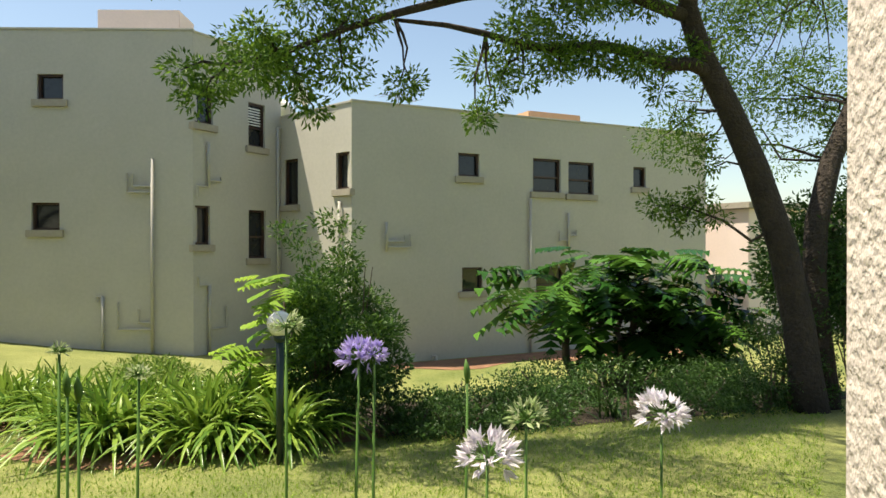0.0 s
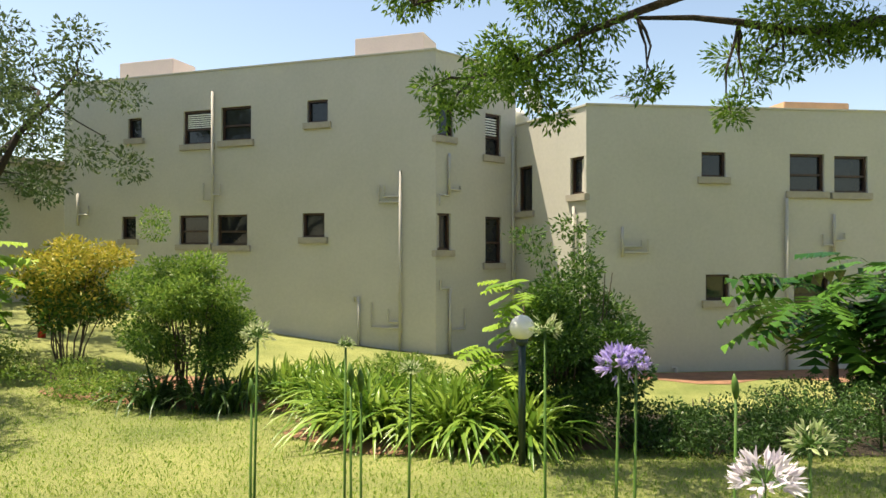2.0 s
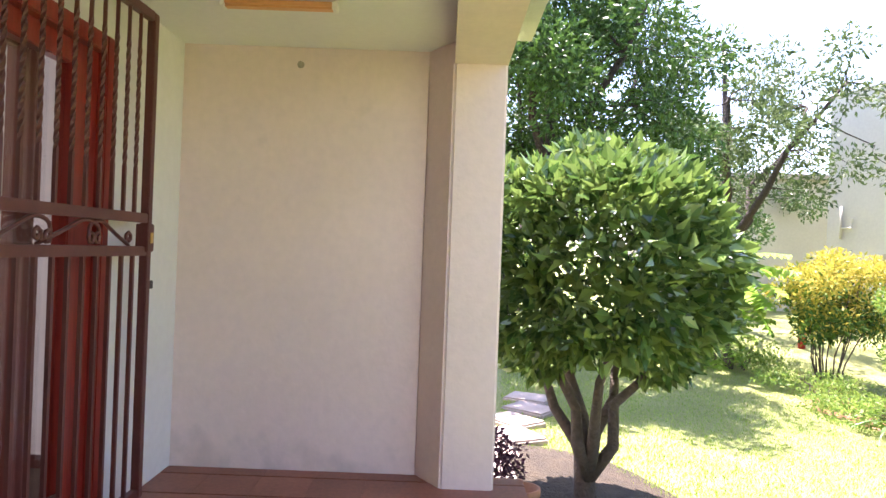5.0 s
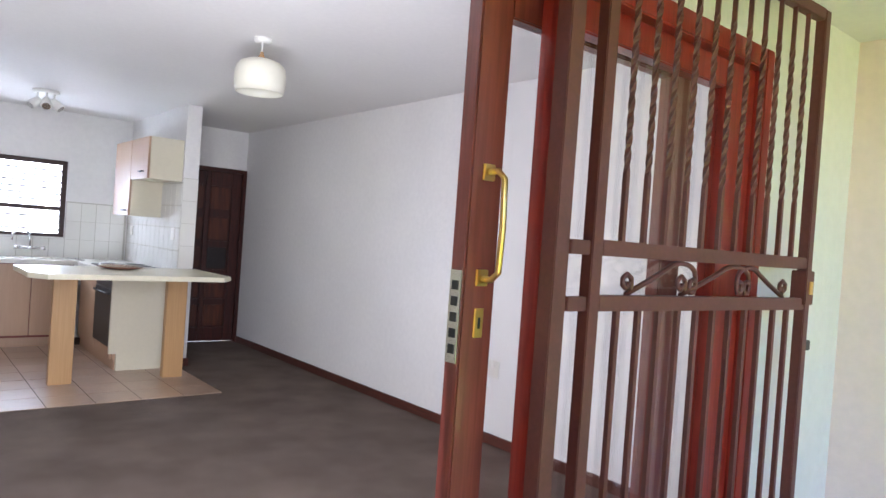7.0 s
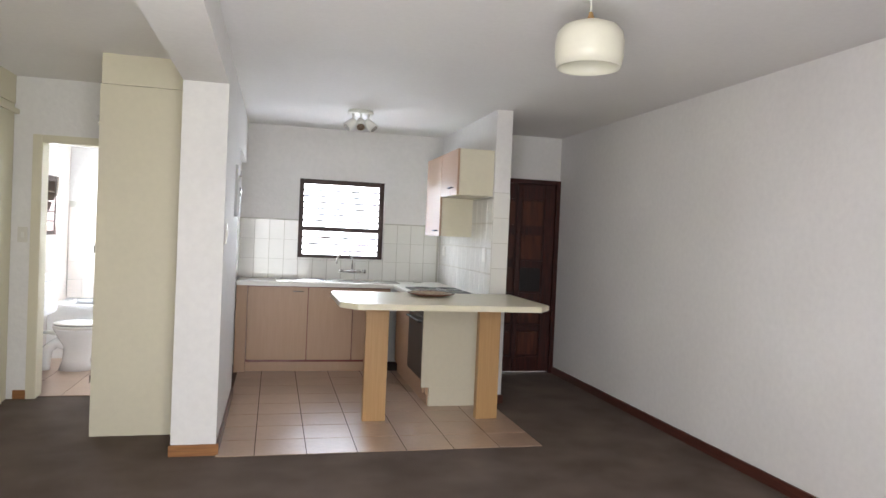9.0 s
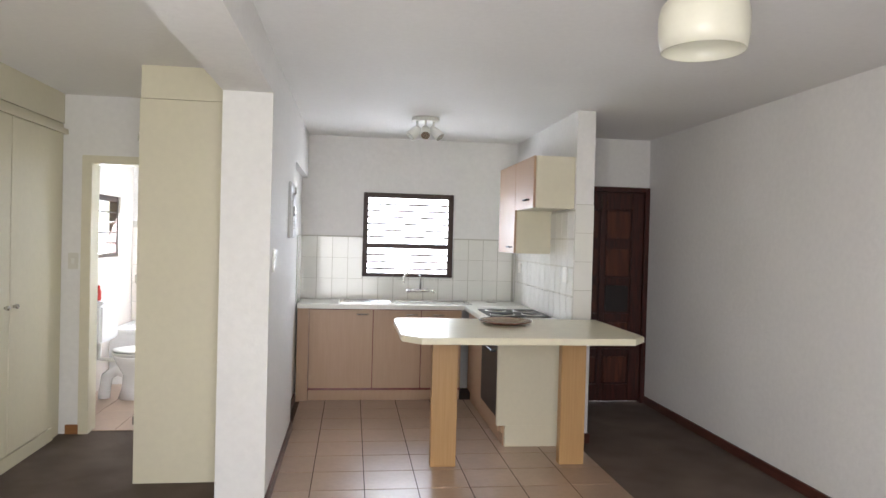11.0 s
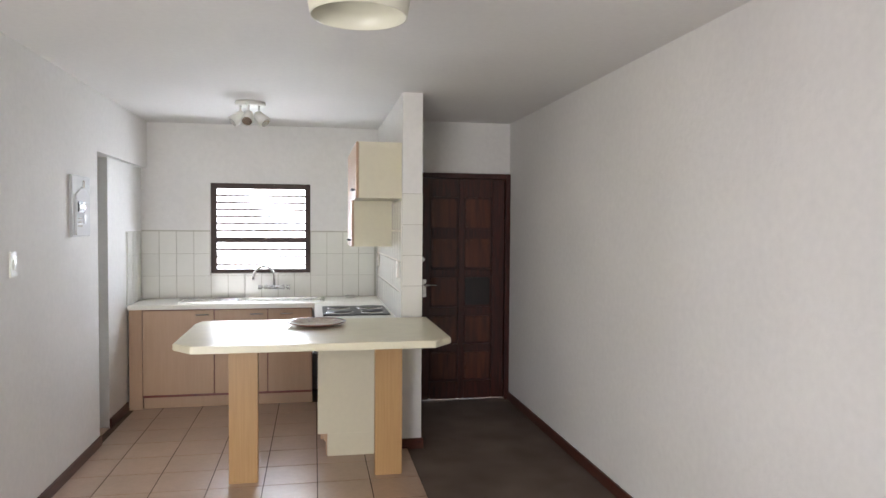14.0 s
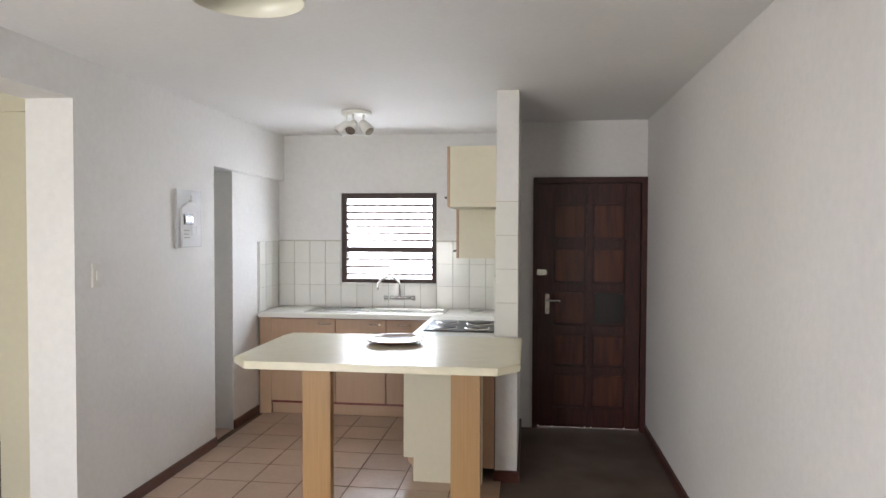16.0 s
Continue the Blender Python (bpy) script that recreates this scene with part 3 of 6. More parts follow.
sp = [(-2.11, 6.55, 0.995), (-2.11, 6.55, 1.10)] + [(-2.11 - 0.09 + 0.09 * math.cos(a), 6.55 - 0.10 * (1 - math.cos(a)) * 0.6, 1.10 + 0.09 * math.sin(a)) for a in [math.pi * k / 8 for k in range(1, 9)]] + [(-2.29, 6.43, 1.075)]
part("spout", local(tb(sp, 0.011, 12), o), "chrome", tap, smooth=True)
# soap dish
tagged(part("soap_dish", lathe([(0, 0.004), (0.04, 0.004), (0.06, 0.018), (0.064, 0.018), (0.05, 0.0), (0, 0.0)], 24, (-1.40, 6.48, 0.893)), "white", smooth=True), "small white soap dish on the worktop", "dish")

# ---- wall cabinets ----
o = (-1.30, 4.9, 1.4)
wc = empty("wall_cabinet", "cream wall cabinet above the hob with pinkish wood door", "cabinet", o, "kitchen wall cabinets")
part("body", local(bx((-1.44, 4.78, 1.765), (-1.142, 5.35, 2.155)), o), "cream", wc)
d = part("cabinet_door", local(bx((-1.460, 4.782, 1.765), (-1.442, 5.348, 2.155), 0.003), o), "unit", wc, "pinkish wood cabinet door")
part("pull", local(tb([(-1.46, 4.90, 1.83), (-1.485, 4.90, 1.83), (-1.485, 5.0, 1.83), (-1.46, 5.0, 1.83)], 0.006), o), "black", d)
wc = empty("wall_cabinet", "taller cream wall cabinet hanging beside the hob cabinet", "cabinet", o, "kitchen wall cabinets")
part("body", local(bx((-1.44, 5.352, 1.41), (-1.142, 5.95, 2.155)), o), "cream", wc)
d = part("cabinet_door", local(bx((-1.460, 5.354, 1.41), (-1.442, 5.948, 2.155), 0.003), o), "unit", wc, "pinkish wood cabinet door")
part("pull", local(tb([(-1.46, 5.42, 1.46), (-1.485, 5.42, 1.46), (-1.485, 5.52, 1.46), (-1.46, 5.52, 1.46)], 0.006), o), "black", d)

# ---- breakfast bar ----
o = (-1.75, 4.2, 0)
bar = empty("breakfast_bar", "cream topped breakfast bar with clipped corners on oak veneer legs", "table", o)
bm = bmesh.new()
foot = [(-2.38, 3.73), (-1.08, 3.73), (-0.97, 3.86), (-0.97, 4.72), (-2.47, 4.72), (-2.49, 4.60), (-2.49, 3.86)]
lo = [bm.verts.new((x, y, 0.897)) for x, y in foot]
hi = [bm.verts.new((x, y, 0.937)) for x, y in foot]
bm.faces.new(lo[::-1])
bm.faces.new(hi)
for k in range(len(foot)):
    bm.faces.new((lo[k], lo[(k + 1) % len(foot)], hi[(k + 1) % len(foot)], hi[k]))
bmesh.ops.bevel(bm, geom=[e for e in bm.edges if abs(e.verts[0].co.z - e.verts[1].co.z) < 1e-4], offset=0.006, segments=2, affect="EDGES")
bmesh.ops.recalc_face_normals(bm, faces=bm.faces)
part("tabletop", local(bm, o), "bartop", bar)
for x in (-2.25, -1.37):
    part("leg", local(bx((x, 4.255, 0.004), (x + 0.17, 4.33, 0.897), 0.004), o), "leg", bar)
o = (-1.73, 4.42, 0.937)
pl = empty("plate", "large brown and cream glazed plate on the breakfast bar", "plate", o)
part("dish", lathe([(0, 0.004), (0.10, 0.005), (0.175, 0.026), (0.185, 0.028), (0.183, 0.022), (0.11, 0.0), (0, 0.0)], 40), "platerim", pl, smooth=True)
part("centre", lathe([(0, 0.006), (0.10, 0.007), (0.168, 0.0255)], 40), "platein", pl, "cream painted inside", True)

# ---- lamps ----
o = (-1.62, 2.03, H)
pend = empty("pendant_lamp", "cream drum pendant lamp with a small wooden cap", "lamp", o)
part("ceiling_rose", lathe([(0, 0), (0.052, 0), (0.052, -0.014), (0.042, -0.026), (0, -0.027)], 28), "white", pend, smooth=True)
part("cord", tb([(0, 0, -0.025), (0, 0, -0.085)], 0.004, 8), "white", pend)
part("cap", lathe([(0, -0.08), (0.009, -0.08), (0.013, -0.10), (0.034, -0.126), (0.0, -0.127)], 24), "leg", pend, "pale wooden cap", True)
part("shade", lathe([(0.034, -0.124), (0.08, -0.130), (0.118, -0.145), (0.142, -0.172), (0.150, -0.21), (0.149, -0.27), (0.139, -0.325), (0.135, -0.325), (0.145, -0.27), (0.146, -0.212), (0.138, -0.176), (0.115, -0.150), (0.078, -0.135), (0.0, -0.130)], 48), "shade", pend, smooth=True)
part("bulb", lathe([(0, -0.25), (0.02, -0.245), (0.03, -0.22), (0.026, -0.19), (0.014, -0.16), (0.014, -0.131)], 20), "white", pend, smooth=True)
o = (-2.22, 5.40, H)
spot = empty("spotlight_cluster", "white ceiling light with three swivelling spots", "lamp", o)
part("base", lathe([(0, 0), (0.11, 0), (0.115, -0.018), (0.10, -0.03), (0, -0.032)], 32), "white", spot, smooth=True)
for a in (200, 330, 265):
    ar = radians(a)
    c = Vector((0.075 * math.cos(ar), 0.075 * math.sin(ar), -0.03))
    dv = Vector((math.cos(ar) * 0.8, math.sin(ar) * 0.8, -0.75)).normalized()
    arm = part("arm", tb([c, c + Vector((0, 0, -0.06))], 0.009, 10), "white", spot, smooth=True)
    p0 = c + Vector((0, 0, -0.075)) - dv * 0.03
    part("spot_head", tb([p0, p0 + dv * 0.02, p0 + dv * 0.05, p0 + dv * 0.11], [0.020, 0.034, 0.038, 0.046], 18), "white", arm, smooth=True)
    part("lens", tb([p0 + dv * 0.1105, p0 + dv * 0.113], 0.036, 18), "steel", arm)

# ---- small things on walls ----
o = (-3.235, 4.74, 1.69)
mb = empty("distribution_board", "white electrical board with switches and printed cards", "fuse box", o, )
part("box", local(bx((-3.235, 4.60, 1.49), (-3.215, 4.94, 1.88), 0.004), o), "paper", mb, "grey-white backing board")
bm = bmesh.new()
edge = [(4.645, 1.50), (4.90, 1.50), (4.90, 1.755), (4.82, 1.795), (4.725, 1.795), (4.645, 1.755)]
lo = [bm.verts.new((-3.2145, y, z)) for y, z in edge]
hi = [bm.verts.new((-3.203, y, z)) for y, z in edge]
bm.faces.new(hi)
for k in range(6):
    bm.faces.new((lo[k], lo[(k + 1) % 6], hi[(k + 1) % 6], hi[k]))
bmesh.ops.recalc_face_normals(bm, faces=bm.faces)
part("cover", local(bm, o), "matt_white", mb, "white cover with sloped shoulders")
part("switch_row", local(bx((-3.203, 4.665, 1.645), (-3.196, 4.785, 1.715), 0.002), o), "black", mb, "row of dark breakers")
for k in range(3):
    part("breaker", local(bx((-3.196, 4.675 + 0.036 * k, 1.665), (-3.190, 4.697 + 0.036 * k, 1.695), 0.001), o), "steel", mb)
part("card", local(bx((-3.203, 4.775, 1.575), (-3.200, 4.845, 1.635)), o), "paper", mb, "small printed card")
for k in range(3):
    part("text_bar", local(bx((-3.203, 4.67, 1.555 + 0.024 * k), (-3.2015, 4.67 + (0.08, 0.06, 0.07)[k], 1.562 + 0.024 * k)), o), "sill", mb)
part("hook", local(tb([(-3.215, 4.765, 1.805), (-3.20, 4.765, 1.805), (-3.20, 4.765, 1.85)], 0.007), o), "steel", mb)


def wall_plate(name, label, a, b, axis, rocker):
    o = tuple((a[i] + b[i]) / 2 for i in range(3))
    t = empty(name, label, "switch" if "switch" in name else "socket", o)
    part("cover", local(bx(a, b, 0.002), o), "ivory", t)
    part("rocker", local(bx(*rocker, 0.001), o), "white", t)


wall_plate("light_switch", "white light switch on the rough white wall", (-3.235, 3.75, 1.30), (-3.226, 3.83, 1.43), "x", ((-3.227, 3.78, 1.34), (-3.220, 3.80, 1.39)))
wall_plate("light_switch", "cream light switch beside the wardrobe", (-4.86, 5.141, 1.22), (-4.79, 5.15, 1.34), "y", ((-4.835, 5.135, 1.26), (-4.815, 5.142, 1.30)))
wall_plate("wall_socket", "white wall socket above the skirting board", (-0.010, 1.48, 0.46), (0.0, 1.60, 0.58), "x", ((-0.016, 1.52, 0.53), (-0.009, 1.55, 0.56)))
wall_plate("wall_socket", "white wall socket on the kitchen tiles", (-1.160, 6.30, 1.20), (-1.150, 6.40, 1.30), "x", ((-1.166, 6.33, 1.26), (-1.159, 6.36, 1.28)))
wall_plate("wall_socket", "white wall socket on the kitchen tiles", (-1.160, 4.86, 1.20), (-1.150, 4.96, 1.32), "x", ((-1.166, 4.89, 1.27), (-1.159, 4.92, 1.29)))

# ---- cupboards in the sleeping corner ----
o = (-3.8, 4.6, 0)
cb = empty("linen_cupboard", "tall cream built-in cupboard with a plain end panel", "cupboard", o)
part("end_panel", local(bx((-4.06, 4.08, 0.0), (-3.502, 4.11, 2.30)), o), "cream", cb)
part("carcass", local(bx((-4.03, 4.11, 0.0), (-3.502, 5.14, 2.30)), o), "cream", cb)
part("top_box", local(bx((-4.055, 4.085, 2.304), (-3.502, 5.14, H)), o), "cream", cb)
part("cupboard_door", local(bx((-4.055, 4.12, 0.12), (-4.033, 4.62, 2.29), 0.002), o), "cream", cb)
for z in (0.35, 1.2, 2.05):
    part("hinge", local(bx((-4.075, 4.10, z), (-4.056, 4.115, z + 0.05)), o), "steel", cb)
o = (-5.4, 3.0, 0)
wd = empty("wardrobe", "beige built-in wardrobe with tall plain doors", "wardrobe", o)
part("carcass", local(bx((-5.98, 0.4, 0.0), (-4.905, 5.14, 2.28)), o), "cream", wd)
part("plinth", local(bx((-4.905, 0.4, 0.0), (-4.885, 5.0, 0.09)), o), "cream", wd)
for k in range(8):
    y0 = 0.42 + k * 0.56
    dd = part("wardrobe_door", local(bx((-4.903, y0 + 0.003, 0.10), (-4.882, y0 + 0.555, 2.20), 0.002), o), "cream", wd)
    yk = y0 + (0.50 if k % 2 == 0 else 0.05)
    part("knob", local(tb([(-4.882, yk, 1.02), (-4.86, yk, 1.02), (-4.852, yk, 1.02)], [0.008, 0.016, 0.013], 12), o), "steel", dd, "steel knob", True)
part("cornice", local(bx((-4.98, 0.4, 2.205), (-4.87, 5.14, 2.24)), o), "cream", wd)
part("bulkhead", local(bx((-5.98, 0.4, 2.284), (-4.90, 5.145, H)), o), "cream", wd)

# ---- bathroom ----
bd = empty("door_2", "cream painted door frame of the bathroom, door open", "door", (-4.4, 5.2, 0), kind="structure")
B0 = (-4.4, 5.2, 0)
for a, b in (((-4.77, 5.13, 0), (-4.70, 5.29, 2.06)), ((-4.05, 5.13, 0), (-3.99, 5.29, 2.06)), ((-4.70, 5.13, 2.0), (-4.05, 5.29, 2.06))):
    part("door_frame", local(bx(a, b, 0.004), B0), "cream", bd)
o = (-4.745, 6.25, 0)
wcpan = empty("toilet", "white ceramic toilet with cistern and seat down", "toilet", o)


def oval(cx, rings, sides=28):
    """Stacked ovals (centre x, half length, half width, z)."""
    bm = bmesh.new()
    rs = [[bm.verts.new((x + a * math.cos(t), b * math.sin(t), z)) for t in [2 * math.pi * k / sides for k in range(sides)]] for x, a, b, z in rings]
    for r0, r1 in zip(rs, rs[1:]):
        for k in range(sides):
            bm.faces.new((r0[k], r0[(k + 1) % sides], r1[(k + 1) % sides], r1[k]))
    bm.faces.new(rs[0][::-1])
    bm.faces.new(rs[-1])
    return bm


part("bowl", oval(0, [(0.05, 0.15, 0.11, 0.003), (0.05, 0.12, 0.09, 0.10), (0.07, 0.13, 0.11, 0.22), (0.08, 0.20, 0.16, 0.33), (0.08, 0.23, 0.18, 0.385), (0.08, 0.23, 0.18, 0.40)]), "ceramic", wcpan, smooth=True)
part("seat", oval(0, [(0.08, 0.235, 0.185, 0.401), (0.08, 0.24, 0.19, 0.415), (0.08, 0.235, 0.185, 0.43)]), "white", wcpan, smooth=True)
# black disc that paints the shade between seat and lid
part("seat_gap_shade", oval(0, [(0.08, 0.228, 0.178, 0.431), (0.08, 0.228, 0.178, 0.437)]), "black", wcpan)
part("lid", oval(0, [(0.08, 0.235, 0.185, 0.4375), (0.08, 0.235, 0.185, 0.45), (0.08, 0.20, 0.15, 0.457)]), "white", wcpan, smooth=True)
part("trap_pipe", tb([(0.0, 0, 0.22), (-0.12, 0, 0.26), (-0.20, 0, 0.20), (-0.22, 0, 0.05), (-0.22, 0, 0.0)], 0.05, 14), "ceramic", wcpan, smooth=True)
part("cistern", bx((-0.37, -0.21, 0.52), (-0.18, 0.21, 0.86), 0.02), "ceramic", wcpan)
part("cistern_lid", bx((-0.375, -0.22, 0.861), (-0.17, 0.22, 0.89), 0.008), "ceramic", wcpan)
part("flush_pipe", tb([(-0.27, 0, 0.53), (-0.27, 0, 0.36), (-0.12, 0, 0.35)], 0.022, 12), "white", wcpan, smooth=True)
o = (-4.5, 7.15, 0)
bath = empty("bathtub", "white bathtub along the bathroom wall", "bathtub", o)
part("panel", local(bx((-5.12, 6.82, 0), (-3.96, 6.86, 0.50), 0.004), o), "ceramic", bath)
bm = bmesh.new()
for a, b in (((-5.12, 6.80, 0.50), (-3.96, 6.90, 0.55)), ((-5.12, 7.42, 0.50), (-3.96, 7.495, 0.55)), ((-5.12, 6.90, 0.50), (-5.0, 7.42, 0.55)), ((-4.06, 6.90, 0.50), (-3.96, 7.42, 0.55))):
    add_box(bm, a, b, 0.01)
part("rim", local(bm, o), "ceramic", bath)
part("tub_floor", local(bx((-5.0, 6.90, 0.12), (-4.06, 7.42, 0.16)), o), "ceramic", bath)
tagged(part("toiletries_bottle", lathe([(0, 0), (0.02, 0), (0.022, 0.08), (0.012, 0.10), (0.012, 0.13), (0, 0.13)], 18, (-5.01, 6.20, 0.89)), "redpaint", smooth=True), "small red bottle on the toilet cistern", "bottle")
w2 = empty("window_2", "bathroom window with horizontal bars", "window", (-5.19, 6.7, 1.25), kind="structure")
W2 = (-5.19, 6.7, 1.25)
for a, b in (((-5.22, 6.3, 1.25), (-5.15, 6.35, 1.85)), ((-5.22, 7.05, 1.25), (-5.15, 7.1, 1.85)), ((-5.22, 6.35, 1.80), (-5.15, 7.05, 1.85)), ((-5.22, 6.35, 1.25), (-5.15, 7.05, 1.29))):
    part("window_frame", local(bx(a, b, 0.003), W2), "winframe", w2)
for z in (1.39, 1.49, 1.59, 1.69):
    part("bar", local(tb([(-5.16, 6.34, z), (-5.16, 7.06, z)], 0.008), W2), "winframe", w2)

# ---- sliding door ----
# fixed frame, fixed leaf and the leaf slid open behind it
fx = empty("window_3", "red stained wooden sliding door frame with a fixed glazed leaf", "door", (-1.3, -0.5, 0), kind="structure")
F0 = (-1.3, -0.5, 0)
for a, b, m in (((-3.75, -0.60, 0), (-3.68, -0.37, 2.18), "redwood"), ((-0.78, -0.60, 0), (-0.72, -0.37, 2.18), "redwood"), ((-3.68, -0.60, 2.10), (-0.78, -0.37, 2.18), "redwood"),
                ((-0.98, -0.56, 0.02), (-0.78, -0.49, 2.10), "redwood"), ((-1.89, -0.56, 0.02), (-1.79, -0.49, 2.10), "redwood"),
                ((-1.79, -0.555, 0.02), (-0.98, -0.495, 0.20), "redwood"), ((-1.79, -0.555, 2.0), (-0.98, -0.495, 2.10), "redwood")):
    part("door_frame", local(bx(a, b, 0.005), F0), m, fx)
g = part("pane", local(bx((-1.79, -0.528, 0.20), (-0.98, -0.522, 2.0)), F0), "glass", fx)
g.visible_shadow = False
part("glazing_bead", local(bx((-1.79, -0.56, 0.20), (-0.98, -0.545, 0.235), 0.003), F0), "steel", fx, "pale glazing bead")
sl = empty("sliding_door", "brown stained wooden sliding door leaf with brass pull, slid open", "door", (-1.6, -0.44, 0))
S0 = (-1.6, -0.44, 0)
for a, b in (((-2.10, -0.48, 0.02), (-1.985, -0.42, 2.10)), ((-1.20, -0.48, 0.02), (-1.08, -0.42, 2.10)), ((-1.985, -0.475, 0.02), (-1.20, -0.425, 0.20)), ((-1.985, -0.475, 2.0), (-1.20, -0.425, 2.10))):
    part("stile", local(bx(a, b, 0.005), S0), "brownwood", sl)
g = part("pane", local(bx((-1.985, -0.452, 0.20), (-1.20, -0.447, 2.0)), S0), "glass", sl)
g.visible_shadow = False
for z in (1.26, 1.545):
    part("pull_rose", local(bx((-2.062, -0.488, z), (-2.02, -0.48, z + 0.045), 0.002), S0), "brass", sl)
part("pull_handle", local(tb([(-2.04, -0.485, 1.57), (-2.04, -0.52, 1.57), (-2.03, -0.535, 1.55), (-2.03, -0.54, 1.42), (-2.03, -0.535, 1.30), (-2.04, -0.52, 1.28), (-2.04, -0.485, 1.28)], 0.009, 10), S0), "brass", sl, "curved brass pull handle", True)
part("keyhole_plate", local(bx((-2.058, -0.486, 1.12), (-2.025, -0.48, 1.20), 0.002), S0), "brass", sl, "brass keyhole plate")
part("keyhole", local(bx((-2.046, -0.4875, 1.145), (-2.038, -0.4862, 1.175)), S0), "black", sl)
lk = part("lock_case", local(bx((-2.104, -0.472, 1.05), (-2.10, -0.428, 1.30)), S0), "steel", sl, "steel lock strip in the door edge")
for k in range(5):
    part("slot", local(bx((-2.106, -0.462, 1.075 + 0.043 * k), (-2.104, -0.438, 1.10 + 0.043 * k)), S0), "black", lk)

# ---- security gate, swung open ----
gx0, gx1 = -1.80, -0.52
gt = empty("security_gate", "maroon painted steel security gate with twisted bars and scrolls, open", "gate", (gx0, -0.64, 0), rz=-2.2)
GW = gx1 - gx0
part("hinge_post", bx((-0.13, -0.005, 0.02), (-0.075, 0.05, 2.38), 0.003), "gate", gt)
part("stile", bx((0, -0.02, 0.06), (0.045, 0.02, 2.36), 0.003), "gate", gt)
part("stile", bx((GW - 0.04, -0.02, 0.06), (GW, 0.02, 2.36), 0.003), "gate", gt)
for z in (0.06, 1.21, 1.365, 2.32):
    part("rail", bx((0.045, -0.018, z), (GW - 0.04, 0.018, z + 0.045), 0.003), "gate", gt)
for z in (0.3, 1.21, 1.365, 2.1):
    part("hinge", bx((-0.075, -0.012, z), (0.0, 0.012, z + 0.04), 0.002), "gate", gt)
part("lock_box", bx((GW - 0.06, -0.03, 1.23), (GW + 0.004, 0.03, 1.36), 0.003), "gate", gt)
part("lock_plate", bx((GW - 0.035, -0.034, 1.27), (GW - 0.01, -0.03, 1.32), 0.001), "brass", gt, "brass lock plate")
part("latch_bolt", bx((GW, -0.012, 1.05), (GW + 0.05, 0.012, 1.09), 0.003), "black", gt)
NB = 11


def twisted(x, z0, z1):
    """A square bar whose upper stretch is twisted."""
    bm = bmesh.new()
    zs = [z0, z0 + 0.2] + [z0 + 0.2 + (z1 - z0 - 0.35) * k / 28 for k in range(1, 29)] + [z1]
    ring = []
    for k, z in enumerate(zs):
        a = math.pi / 4 + (0 if k < 2 else (min(k, 29) - 1) * math.pi / 5)
        ring.append([bm.verts.new((x + 0.0105 * math.cos(a + q * math.pi / 2), 0.0105 * math.sin(a + q * math.pi / 2), z)) for q in range(4)])
    for r0, r1 in zip(ring, ring[1:]):
        for q in range(4):
            bm.faces.new((r0[q], r0[(q + 1) % 4], r1[(q + 1) % 4], r1[q]))
    return bm


for k in range(NB):
    x = 0.045 + (GW - 0.085) * (k + 1) / (NB + 1)
    part("bar", bx((x - 0.008, -0.008, 0.105), (x + 0.008, 0.008, 1.21)), "gate", gt)
    part("twisted_bar", twisted(x, 1.41, 2.32), "gate", gt)


def scroll(xa, xb):
    """A scroll of round bar: a curl at each foot, a long rise and an arched shoulder."""
    s = 1 if xb > xa else -1
    w = abs(xb - xa)
    pts = []
    for k in range(9):
        a = 2.6 * math.pi * (1 - k / 8)
        r = 0.034 - 0.024 * (1 - k / 8)
        pts.append((xa + s * r * math.sin(a) * 0.9, 0, 1.292 - r * math.cos(a)))
    pts.append((xa + s * 0.30 * w, 0, 1.300))
    for k in range(8):
        a = math.pi * (0.85 - 0.85 * k / 7)
        pts.append((xa + s * (0.74 * w + 0.22 * w * math.cos(a)), 0, 1.322 + 0.036 * math.sin(a)))
    for k in range(9):
        a = 2.4 * math.pi * k / 8
        r = 0.032 - 0.022 * k / 8
        pts.append((xb - s * (0.010 + r - r * math.cos(a)) * 0.8, 0, 1.290 - r * math.sin(a)))
    return tb(pts, 0.0085, 6)


for xa, xb in ((0.18, 0.54), (0.45, 0.87), (1.10, 0.77)):
    part("scroll", scroll(xa, xb), "gate", gt, smooth=True)

# ---- patio ----
ob = wall("wall_patio_end", (0.12, -1.985, -0.3), (0.36, -0.551, 2.42), "patio_end", "y", label="pinkish plastered end wall of the patio with damp stains")
ob = wall("wall_patio_return", (0.0005, -0.58, 0), (0.12, -0.3801, 2.42), "plaster", "x", label="white plastered strip beside the sliding door")
bm = bmesh.new()
foot = [(-0.10, -2.42), (0.36, -2.42), (0.36, -1.9855), (0.12, -1.9855), (-0.10, -2.13)]
lo = [bm.verts.new((x, y, -0.3)) for x, y in foot]
hi = [bm.verts.new((x, y, 2.30)) for x, y in foot]
bm.faces.new(lo[::-1])
bm.faces.new(hi)
for k in range(5):
    bm.faces.new((lo[k], lo[(k + 1) % 5], hi[(k + 1) % 5], hi[k]))
bmesh.ops.bevel(bm, geom=[e for e in bm.edges if abs(e.verts[0].co.z - e.verts[1].co.z) > 1], offset=0.012, segments=3, affect="EDGES")
foot = [(-0.095, -2.1295), (0.355, -2.1295), (0.355, -1.9855), (0.12, -1.9855)]
lo = [bm.verts.new((x, y, 2.30)) for x, y in foot]
hi = [bm.verts.new((x, y, 2.42)) for x, y in foot]
for k in range(4):
    bm.faces.new((lo[k], lo[(k + 1) % 4], hi[(k + 1) % 4], hi[k]))
bm.faces.new(hi)
